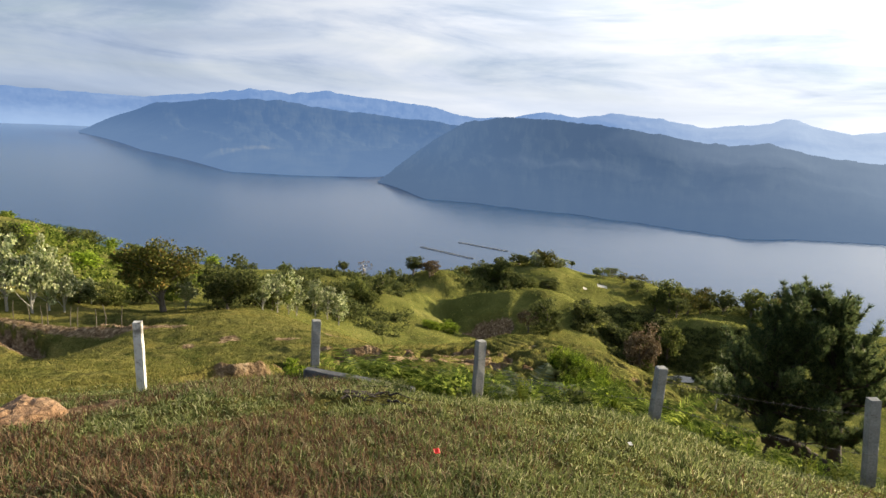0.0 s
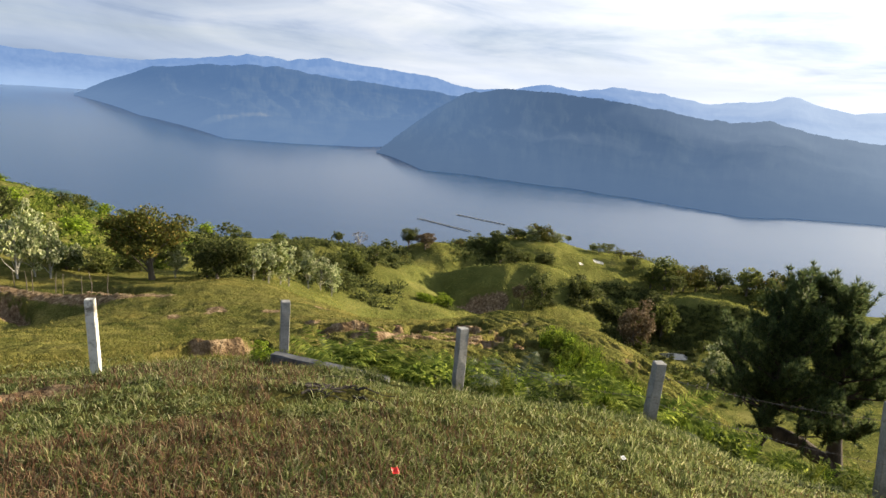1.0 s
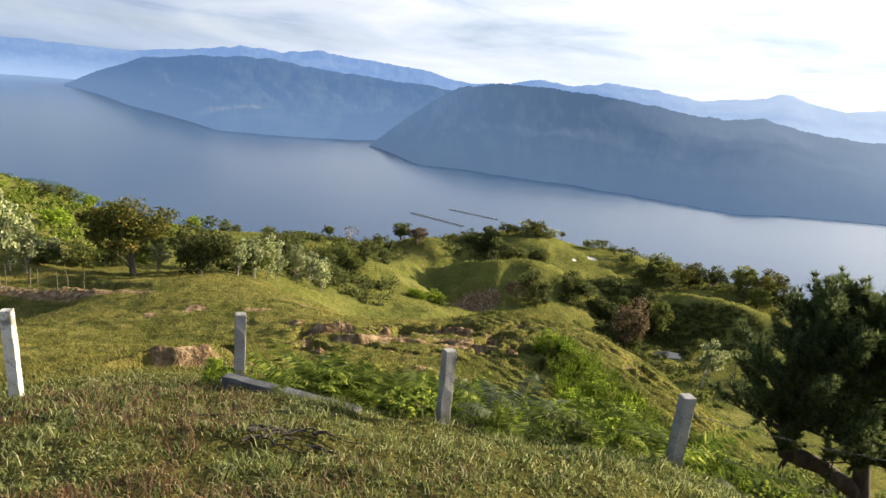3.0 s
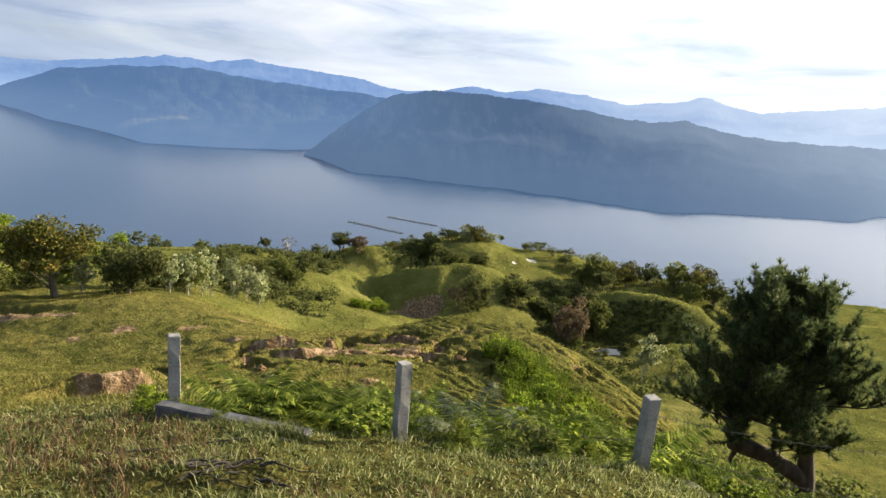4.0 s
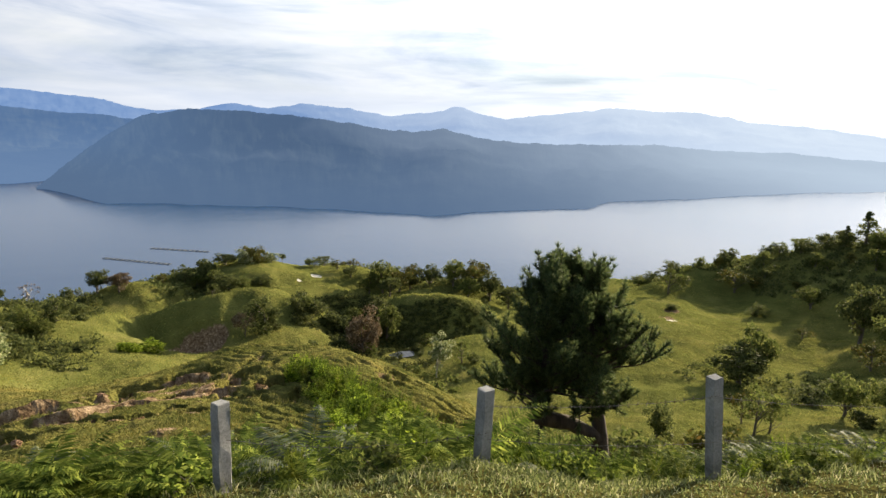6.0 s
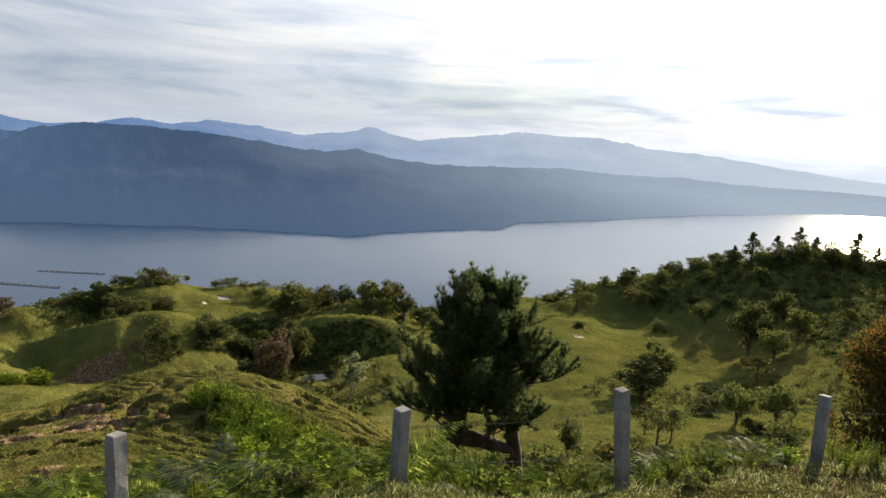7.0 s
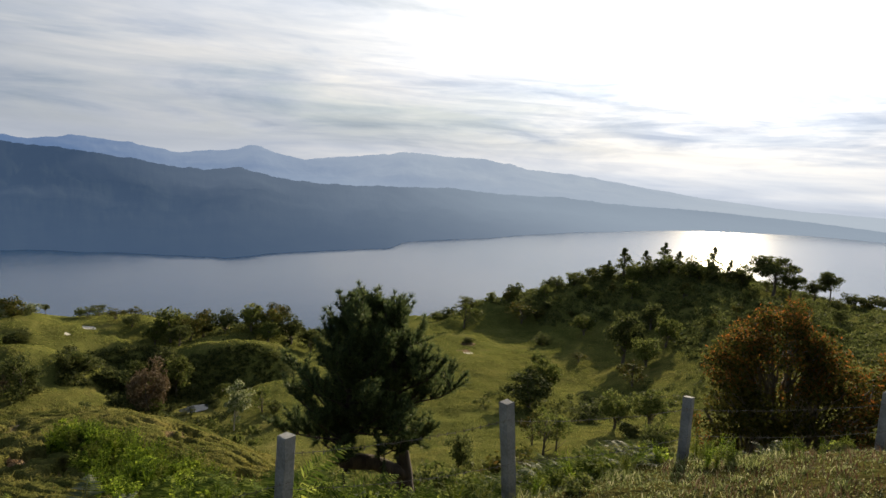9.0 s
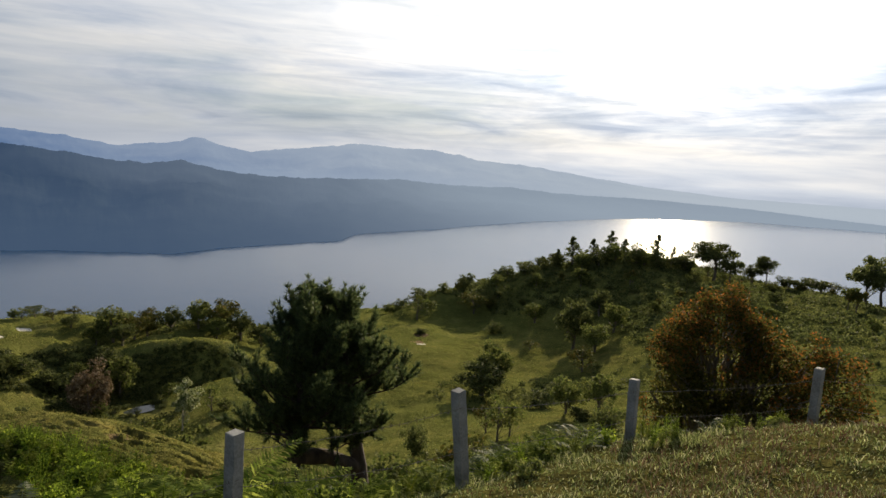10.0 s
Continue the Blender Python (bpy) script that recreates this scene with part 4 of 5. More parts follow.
stand("broad", [(10.1, 104.5, 3.7, 3.6), (8.8, 103.7, 2.6, 2.7), (13.4, 106.8, 2.0, 4.1), (11.1, 99.4, 2.8, 2.8), (31.9, 98.5, 1.9, 2.8), (27.7, 108.8, 1.8, 1.6), (7.0, 103.0, 2.6, 3.0)],
      (M_DEEP, M_MID), M_BARK, "leafy dark green tree on the crest of the hill", group="trees on the hill crest")
stand("bushy", [(16.3, 104.8, 2.6, 3.3), (18.5, 105.2, 3.0, 3.7), (20.7, 106.6, 2.3, 2.8), (17.4, 106.5, 2.8, 3.2)], (M_PALE, M_OLIVE), M_BARK, "grey-green tree in the grove on the hill crest", group="grove on the hill crest", seed=3)
stand("umbrella", [(23.1, 109.0, 1.9, 1.1), (9.0, 85.5, 1.7, 1.4)], M_DEEP, M_BARK, "small round-headed tree on the hill", group="small trees on the hill", seed=21, seeds=1)
stand("bushy", [(11.4, 88.7, 2.9, 3.6), (11.8, 97.1, 2.7, 3.1), (13.2, 89.6, 2.5, 2.7), (17.0, 95.9, 2.1, 3.5), (9.8, 94.0, 2.6, 3.4), (8.2, 96.5, 2.4, 3.2), (18.8, 81.1, 2.4, 2.0), (21.4, 81.8, 2.1, 2.6), (20.3, 82.4, 1.9, 2.0), (24.5, 81.0, 2.6, 4.0), (22.9, 80.8, 2.2, 2.8),
                (27.2, 84.3, 2.6, 3.4), (30.6, 82.4, 2.8, 3.6), (15.3, 77.9, 1.0, 1.9), (26.0, 79.0, 2.0, 2.6)], (M_DEEP, M_DEEP, M_MID), M_BARK, "rounded dark green bush on the grassy hill", "bush", "bush", "bushes on the hill", seed=3)
stand("broad", [(35.9, 94.2, 5.5, 4.3), (37.6, 91.3, 3.8, 3.9), (34.7, 88.2, 3.4, 3.4), (33.7, 94.5, 3.4, 3.3), (40.3, 93.2, 3.6, 3.6), (43.7, 92.8, 4.2, 3.8), (46.8, 90.6, 4.6, 4.0), (48.9, 88.2, 4.8, 4.0), (51.2, 86.0, 4.8, 4.0), (47.5, 86.5, 3.8, 3.6), (52.2, 92.0, 4.6, 3.8), (53.5, 84.0, 4.4, 4.0), (39.0, 97.0, 3.4, 3.6), (42.5, 97.5, 3.2, 3.4), (50.5, 96.0, 3.4, 3.4)],
      (M_MID, M_OLIVE, M_DEEP), M_BARK, "leafy green tree on the hillside above the lake", group="trees on the hill")
plant("bushy", 14.0, 76.6, 5.2, 4.6, M_DEEP, M_BARK, "tall dark green leafy tree below the scarred knoll", seed=4, density=4.5)
plant("sparse", 11.4, 76.0, 3.4, 3.2, M_DRYLEAF, M_BARK, "brown thinly leaved tree below the scarred knoll", seed=15, density=2.6)
plant("sparse", 34.6, 64.6, 3.4, 3.8, M_MID, M_BARK, "thin green tree on the valley side by the pond", seed=16, density=2.0)
plant("pale", 30.2, 62.6, 5.6, 4.2, M_PALE, M_BARK_PALE, "slender pale-leaved tree by the pond", seed=7, density=2.6)
stand("bushy", [(-0.5, 71.9, 1.3, 2.0), (0.8, 73.2, 1.5, 2.0), (-1.5, 72.0, 1.1, 1.6), (1.8, 72.6, 1.3, 1.7)], M_LUSH, M_BARK, "bright green bush below the scarred knoll", "bush", "bush", "bright bushes below the knoll", seed=3)
plant("bushy", 24.8, 72.0, 6.8, 5.4, M_DRYLEAF, M_BARK, "tree with withered reddish-brown leaves in the valley", seed=18, density=5.0)
stand("broad", [(29.9, 77.0, 5.2, 3.8), (28.2, 77.7, 3.4, 3.4)], M_MID, M_BARK, "green tree beside the withered one in the valley", group="trees by the pond", density=3.5)
plant("bare", -12.2, 96, 3.6, 4.0, M_DRYLEAF, M_BARK_PALE, "leafless pale tree on the slope by the lake", seed=19)
stand("bushy", [(-10.2, 77.4, 3.0, 2.7), (-7.9, 79.9, 3.3, 3.3), (-8.9, 76.4, 2.1, 2.4), (-8.8, 104.0, 2.2, 2.0), (-11.6, 76.7, 2.4, 2.1), (-5.8, 84.4, 1.6, 2.0), (-12.6, 73.5, 2.4, 3.0)], (M_MID, M_DEEP), M_BARK, "dark green bush on the shoulder of the hill", "bush", "bush", "bushes on the shoulder", seed=3)
plant("umbrella", -15.5, 96, 2.6, 2.2, M_DEEP, M_BARK, "small round-headed tree on the slope by the lake", seed=21, density=3.0)

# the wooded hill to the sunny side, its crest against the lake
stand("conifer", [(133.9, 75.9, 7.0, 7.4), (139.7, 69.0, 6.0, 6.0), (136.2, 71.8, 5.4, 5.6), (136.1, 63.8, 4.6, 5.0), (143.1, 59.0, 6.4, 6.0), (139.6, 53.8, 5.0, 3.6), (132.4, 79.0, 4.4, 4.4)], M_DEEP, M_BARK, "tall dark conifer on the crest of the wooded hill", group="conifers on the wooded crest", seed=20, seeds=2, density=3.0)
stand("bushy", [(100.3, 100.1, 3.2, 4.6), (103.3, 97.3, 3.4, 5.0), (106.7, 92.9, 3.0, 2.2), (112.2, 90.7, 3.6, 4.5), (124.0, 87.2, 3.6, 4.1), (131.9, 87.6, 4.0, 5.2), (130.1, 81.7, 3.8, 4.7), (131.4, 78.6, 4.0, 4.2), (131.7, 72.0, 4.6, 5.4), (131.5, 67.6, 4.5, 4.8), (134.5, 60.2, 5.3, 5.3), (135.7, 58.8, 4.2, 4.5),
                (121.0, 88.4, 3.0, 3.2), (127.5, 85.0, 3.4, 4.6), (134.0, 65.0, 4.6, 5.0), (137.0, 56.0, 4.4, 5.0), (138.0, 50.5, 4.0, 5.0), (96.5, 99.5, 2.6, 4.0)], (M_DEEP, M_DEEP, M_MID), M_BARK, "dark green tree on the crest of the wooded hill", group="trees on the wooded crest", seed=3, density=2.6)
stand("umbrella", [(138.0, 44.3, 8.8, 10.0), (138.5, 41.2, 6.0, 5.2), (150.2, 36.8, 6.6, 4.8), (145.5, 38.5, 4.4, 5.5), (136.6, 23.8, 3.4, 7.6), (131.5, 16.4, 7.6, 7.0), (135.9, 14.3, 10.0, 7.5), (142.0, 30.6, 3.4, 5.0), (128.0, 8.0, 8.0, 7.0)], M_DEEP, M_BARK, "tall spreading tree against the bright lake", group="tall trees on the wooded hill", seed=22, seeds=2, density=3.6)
# single trees on its slope and in the valley
stand("broad", [(91.7, 51.4, 9.0, 6.0), (87.7, 45.5, 5.0, 4.6), (65.2, 48.2, 6.6, 4.6), (60.7, 46.9, 4.6, 6.6), (56.8, 33.1, 4.2, 3.5), (58.6, 30.2, 4.1, 3.7), (101.5, 58.0, 4.6, 4.0), (103, 66, 4.2, 4.4), (98.6, 47.7, 5.8, 4.4), (106.7, 54.5, 5.3, 4.3)],
      (M_DEEP, M_MID, M_MID), M_BARK, "leafy green tree standing in the valley pasture", group="trees in the valley", density=3.4)
stand("bushy", [(60.7, 38.2, 2.4, 4.0), (45.7, 23.6, 3.0, 2.7), (37.0, 36.2, 3.9, 2.4), (66.5, 40.0, 2.0, 3.4), (26.5, 27.0, 2.2, 2.4), (80, 75, 1.4, 2.2), (84, 62, 1.2, 2.0), (96.1, 70.9, 2.6, 3.6), (70.5, 36, 1.8, 3.4), (54, 30, 1.8, 2.6)], M_DEEP, M_BARK, "dark bush in the green valley", "bush", "bush", "bushes in the valley", seed=3, density=2.6)
stand("sparse", [(43.1, 32.1, 4.5, 3.8), (47.0, 36.1, 3.4, 2.9), (45.7, 32.6, 3.7, 3.2), (104.2, 82.0, 5.0, 6.5), (91.9, 87.0, 5.4, 7.0), (88.5, 57.7, 2.0, 2.9), (47.4, 24.2, 3.4, 3.0), (79.1, 42.9, 4.1, 5.0), (17.5, 17.0, 2.6, 2.6), (14.6, 13.6, 2.6, 2.4)],
      (M_MID, M_OLIVE), M_BARK, "sparse shrubby tree with thin branches in the valley", group="sparse trees in the valley", seed=15, seeds=2, density=2.4)
rng = np.random.default_rng(5)
count = 0
while count < 84:
    x, y = rng.uniform(84, 150), rng.uniform(-12, 104)
    if fbm(np.array([x * 0.05]), np.array([y * 0.05]), 2, 81)[0] < 0.46 or x < 96 + 0.14 * y:
        continue
    kind = ("broad", "bushy", "sparse", "umbrella", "conifer")[int(rng.choice(5, p=(0.42, 0.30, 0.14, 0.08, 0.06)))]
    h = rng.uniform(1.8, 4.2) * (0.7 if kind == "bushy" else 1.0)
    plant(kind, x, y, h, h * rng.uniform(0.8, 1.25) * (0.6 if kind == "conifer" else 1.0), (M_MID, M_DEEP, M_MID, M_OLIVE)[count % 4], M_BARK, "green tree among the woods on the far hillside", group="woods on the hillside", seed={"broad": 12, "bushy": 3, "sparse": 15, "umbrella": 22, "conifer": 20}[kind] + count % 2, density=2.2)
    count += 1
count = 0
while count < 34:
    x, y = rng.uniform(-75, -22), rng.uniform(52, 105)
    if fbm(np.array([x * 0.07]), np.array([y * 0.07]), 2, 83)[0] < 0.47:
        continue
    h = rng.uniform(1.2, 2.4)
    plant("bushy", x, y, h, h * rng.uniform(1.0, 1.6), (M_MID, M_DEEP, M_LUSH)[count % 3], M_BARK, "low green bush on the slope behind the meadow", "bush", "bush", "bushes on the slope", seed=3 + count % 3)
    count += 1

# the rust-tinged tree below the fence: two domes on stems from one root
rng = np.random.default_rng(11)
ROOT = (20.2, 8.3)
red_tree = thing("tree", pose(*ROOT, at(*ROOT) - 0.1) @ Matrix.Scale(1.12, 4), "wide dome-shaped tree with rust-red new leaves below the fence", "tree")
tips = np.concatenate([crown_points(rng, 170, (0, 0.1, 3.55), (1.5, 1.5, 2.0), 0.62, 0.28), crown_points(rng, 70, (0.3, -2.35, 2.9), (1.1, 1.2, 1.5), 0.62, 0.28), crown_points(rng, 46, (-0.1, 1.15, 2.5), (1.1, 0.9, 1.4), 0.62, 0.28)])
tips[:, 2] = np.clip(tips[:, 2], 0.4, None)
pieces = [tube([(0, 0, -0.1), (0.05, 0.1, 1.0), (0, 0.1, 2.2), (0.1, 0.2, 3.6)], [0.17, 0.13, 0.10, 0.05], 8), tube([(0.1, -0.1, 0.1), (0.2, -1.2, 1.0), (0.3, -2.3, 1.8), (0.3, -2.7, 2.8)], [0.12, 0.09, 0.07, 0.04], 7), tube([(0, 0.1, 0.3), (-0.1, 1.0, 1.1), (-0.2, 1.8, 2.2)], [0.10, 0.08, 0.04], 7)]
for p in tips:
    pieces.append(limb(rng, (p[0] * 0.2, p[1] * 0.55, max(0.5, p[2] - 1.4)), p, 0.035, 0.008, 0.1, 4, 4))
part("trunk", mesh_from("trunk", *gather(pieces), M_BARK, True), red_tree)
part("crown", mesh_from("crown", *leaves(rng, tips, 0.38, 95, 0.055, aspect=1.9), M_RUSTGREEN), red_tree)
skirt = crown_points(rng, 44, (0, -0.6, 1.5), (1.5, 2.1, 1.0), 0.6)
part("low_crown", mesh_from("low_crown", *leaves(rng, skirt, 0.40, 60, 0.066, aspect=1.9), M_RUSTGREEN), red_tree)
outer = tips[(tips[:, 2] > 3.3) | (np.hypot(tips[:, 0], tips[:, 1]) > 1.7)]
part("young_leaves", mesh_from("young_leaves", *leaves(rng, outer + np.array([0, 0, 0.10]), 0.36, 76, 0.036, aspect=1.9), M_RUST), red_tree, "rust-red young leaves")

# ---------------------------------------------------------------- the pine by the fence
rng = np.random.default_rng(4)
PINE = (8.15, 11.5)
pine = thing("pine_tree", pose(*PINE, at(*PINE) - 0.10, 0, 0, -17.5) @ Matrix.Scale(0.90, 4), "dark green pine with a crooked forked trunk below the fence", "tree")
trunk_line = [(0.06, 0, -0.1), (0.02, 0, 0.5), (-0.04, 0, 1.05), (-0.10, 0.05, 1.6), (-0.16, 0.05, 2.4), (-0.30, 0.1, 3.2), (-0.50, 0.1, 3.9), (-0.66, 0.1, 4.70)]
limb_line = [(-0.02, 0, 1.02), (-0.38, -0.05, 1.20), (-0.80, -0.10, 1.46), (-1.20, -0.12, 1.56), (-1.50, -0.15, 1.64), (-1.58, -0.15, 1.92), (-1.50, -0.10, 2.4), (-1.42, -0.05, 3.0), (-1.36, 0, 3.6), (-1.34, 0, 4.30)]
stub_line = [(-1.42, -0.13, 1.58), (-1.52, -0.16, 1.28), (-1.46, -0.12, 0.92)]
pieces = [tube(trunk_line, [0.26, 0.20, 0.18, 0.13, 0.095, 0.065, 0.04, 0.02], 10), tube(limb_line, [0.18, 0.16, 0.155, 0.175, 0.17, 0.12, 0.085, 0.065, 0.04, 0.02], 10), tube(stub_line, [0.06, 0.04, 0.02], 6)]
tufts, dirs = [], []


def pine_bough(start, way, length, r):
    """A bough that sweeps out and turns up, with shoots along its outer half."""
    way = np.asarray(way, float)
    pts = [np.asarray(start, float)]
    n = 5
    for i in range(n):
        way = way + np.array([0, 0, 0.07]) + rng.normal(0, 0.15, 3)
        way /= np.linalg.norm(way)
        pts.append(pts[-1] + way * length / n)
        if i >= 1:
            for _ in range(4):
                side = way * 0.6 + rng.normal(0, 0.40, 3) + np.array([0, 0, 0.75])
                side /= np.linalg.norm(side)
                ln = rng.uniform(0.24, 0.46) + 0.08 * (i == n - 1)
                tip = pts[-1] + side * ln
                pieces.append(tube([pts[-1], tip], [0.012, 0.006], 4))
                for k in (0.25, 0.5, 0.75, 1.0):
                    tufts.append(pts[-1] + side * ln * k)
                    dirs.append(side + np.array([0, 0, 0.35]))
    tufts.append(pts[-1])
    dirs.append(way + np.array([0, 0, 0.4]))
    pieces.append(tube(pts, np.linspace(r, 0.010, len(pts)), 5))


stems = [np.array(trunk_line), np.array(limb_line[4:])]
for i in range(112):
    h = 1.98 + 2.78 * ((i * 0.618) % 1.0)
    a = rng.uniform(0, 2 * math.pi)
    r = np.interp(h, [1.7, 2.1, 2.6, 3.3, 3.7, 4.1, 4.5, 4.9], [1.25, 1.60, 1.80, 1.85, 1.65, 1.20, 0.85, 0.45]) * rng.uniform(0.28, 1.06)
    mid = np.interp(h, [2.0, 2.6, 3.3, 3.7, 4.1, 4.5, 4.9], [-1.05, -1.05, -0.86, -0.80, -0.95, -0.90, -0.85])
    end = np.array([mid + r * math.cos(a), 0.9 * r * math.sin(a), h])
    L = min(stems, key=lambda q: math.hypot(np.interp(h, q[:, 2], q[:, 0]) - end[0], end[1]))
    away = math.hypot(np.interp(h, L[:, 2], L[:, 0]) - end[0], end[1])
    hs = np.clip(h - 0.20 - 0.28 * away, 1.62, L[-1, 2] - 0.10)
    start = np.array([np.interp(hs, L[:, 2], L[:, k]) for k in range(3)])
    way = end - start
    pine_bough(start, way / np.linalg.norm(way) - np.array([0, 0, 0.12]), np.linalg.norm(way), 0.028)
part("trunk", mesh_from("trunk", *gather(pieces), M_BARK_DARK, True), pine)
T, D = np.array(tufts), np.array(dirs)
D /= np.linalg.norm(D, axis=1)[:, None]
per = 28
c, d = np.repeat(T, per, 0), np.repeat(D, per, 0)
d = d + rng.normal(0, 0.55, d.shape)
d /= np.linalg.norm(d, axis=1)[:, None]
s = np.cross(d, rng.normal(0, 1, d.shape))
s /= np.linalg.norm(s, axis=1)[:, None]
ln = rng.uniform(0.09, 0.18, (len(c), 1))
nv = np.stack([c - s * 0.010, c + s * 0.010, c + d * ln], 1).reshape(-1, 3)
part("crown", mesh_from("crown", nv, np.arange(len(nv)).reshape(-1, 3), M_NEEDLE), pine)

# ---------------------------------------------------------------- fence
# place, height of the top over the datum, lean
POSTS = [(-4.28, 8.50, -1.495, 0.0, -1.0, "w"), (-1.79, 8.60, -1.36, 0, 1.2, ""), (0.56, 7.80, -1.235, 0, 0.5, ""), (2.72, 7.18, -1.215, 1.0, 0.3, ""), (5.05, 6.50, -1.195, -2, -6.0, ""), (7.45, 5.75, -1.49, -3, 7.5, ""), (9.97, 4.17, -1.44, 0, 0.5, ""), (12.2, 2.4, -1.5, 0, 0, "")]


def post_mesh(name, mat, height, seed):
    """A cast concrete post with worn edges and a chipped top."""
    bm = bmesh.new()
    bmesh.ops.create_cube(bm, size=1.0, matrix=Matrix.Translation((0, 0, height / 2)) @ Matrix.Diagonal((0.118, 0.108, height, 1)))
    bmesh.ops.subdivide_edges(bm, edges=[e for e in bm.edges if abs(e.verts[0].co.z - e.verts[1].co.z) > 0.1], cuts=9)
    bmesh.ops.bevel(bm, geom=[e for e in bm.edges if abs(e.verts[0].co.z - e.verts[1].co.z) > 0.02 or min(v.co.z for v in e.verts) > height - 0.01], offset=0.010, segments=2, affect="EDGES", profile=0.6)
    r = random.Random(seed)
    for v in bm.verts:
        v.co += Vector((r.uniform(-1, 1), r.uniform(-1, 1), r.uniform(-1, 1))) * 0.0035
        k = noise.noise(v.co * 9 + Vector((seed, 0, 0)))
        v.co.x *= 1 - 0.06 * max(k, 0)
        if v.co.z > height - 0.05:
            v.co.z -= 0.02 * max(0, noise.noise(v.co * 25 + Vector((seed, 3, 0))))
    me = bpy.data.meshes.new(name)
    bm.to_mesh(me)
    bm.free()
    me.materials.append(mat)
    return me


TOPS = []
for i, (x, y, h, lx, ly, coat) in enumerate(POSTS):
    z = at(x, y)
    h = h - z
    m = pose(x, y, z - 0.35, lx, ly, 12 + 7 * (i % 3) - 22 * (i > 3))
    ob = new("fence_post", post_mesh("fence_post", M_WHITE if coat else M_CONCRETE, h + 0.35, i))
    ob.matrix_basis = m
    tagged(ob, "weathered whitewashed concrete fence post in the grass" if coat else "square grey concrete fence post with worn edges", "fence post", "fence posts")
    TOPS.append((m, h))


def wire(a, b, ha, hb, sag, seed):
    """A strand of barbed wire between two posts."""
    r = random.Random(seed)
    p, q = a[0] @ Vector((0, -0.07, a[1] * ha + 0.35)), b[0] @ Vector((0, -0.07, b[1] * hb + 0.35))
    pts = []
    for i in range(25):
        t = i / 24
        v = p.lerp(q, t)
        v.z -= sag * 4 * t * (1 - t) + r.uniform(-0.006, 0.006)
        pts.append(np.array(v))
    pieces = [tube(pts, [0.003] * 25, 4)]
    for i in range(1, 24):
        c = pts[i]
        for k in (-1, 1):
            d = np.array((r.uniform(-1, 1) * 0.012, r.uniform(-1, 1) * 0.012, k * 0.022))
            pieces.append(tube([c - d, c + d], [0.0028, 0.0015], 3))
    # the faces of the strand and of the barbs are all four-cornered
    me = mesh_from("barbed_wire", *gather(pieces), M_WIRE)
    tagged(new("barbed_wire", me), "thin rusty barbed wire strung between the posts", "wire", "barbed wire strands")


for i in range(3, 7):
    wire(TOPS[i], TOPS[i + 1], 0.82, 0.84, 0.05, i)
    wire(TOPS[i], TOPS[i + 1], 0.42, 0.40, 0.06, i + 20)
wire(TOPS[2], TOPS[3], 0.62, 0.50, 0.10, 41)

# fallen beam of the fence
a, b = Vector((-1.86, 8.40, 0)), Vector((-0.42, 7.76, 0))
a.z, b.z = at(a.x, a.y) + 0.09, at(b.x, b.y) - 0.03
beam = new("fallen_beam", post_mesh("fallen_beam", M_BEAM, (b - a).length + 0.15, 31))
beam.matrix_basis = Matrix.Translation(a) @ (b - a).to_track_quat("Z", "Y").to_matrix().to_4x4() @ Matrix.Diagonal((1.1, 1.85, 1, 1))
tagged(beam, "fallen grey concrete beam lying in the grass", "concrete beam")

# charred branches in the grass
_b = random.Random(17)
for i in range(22):
    x0, y0 = (-1.75, 6.80) if i == 0 else (_b.uniform(-1.25, -0.35), _b.uniform(6.1, 6.5))
    turn, long = (0.354, 1.44) if i == 0 else (_b.uniform(-0.5, 0.9), _b.uniform(0.12, 0.42))
    line = []
    for k in range(7):
        x, y = x0 + long * k / 6 * math.cos(turn) + _b.uniform(-1, 1) * 0.012, y0 + long * k / 6 * math.sin(turn) + _b.uniform(-1, 1) * 0.012
        line.append((x, y, at(x, y) + _b.uniform(0.015, 0.05)))
    thick = 0.012 if i == 0 else _b.uniform(0.006, 0.016)
    tagged(new("charred_branch", mesh_from("charred_branch", *tube(line, [thick * (1 - 0.11 * k) for k in range(7)], 6), M_ROTTEN, True)), "black charred branch lying in the grass", "branch", "charred branches")


# thin stakes of an old fence along the meadow bank
_s = random.Random(3)
for i in range(15):
    x = -33.0 + 1.05 * i + _s.uniform(-0.5, 0.5)
    y = 36.6 - 0.25 * (x + 26) + _s.uniform(-0.3, 0.3)
    v, fc = tube([(0, 0, -0.3), (_s.uniform(-0.05, 0.05), 0, 0.6), (_s.uniform(-0.12, 0.12), 0, _s.uniform(1.0, 1.4))], [0.026, 0.022, 0.016], 6)
    ob = new("fence_stake", mesh_from("fence_stake", v, fc, M_BARK, True))
    ob.location = (x, y, at(x, y))
    tagged(ob, "thin weathered wooden stake on the meadow bank", "stake", "stakes along the meadow")


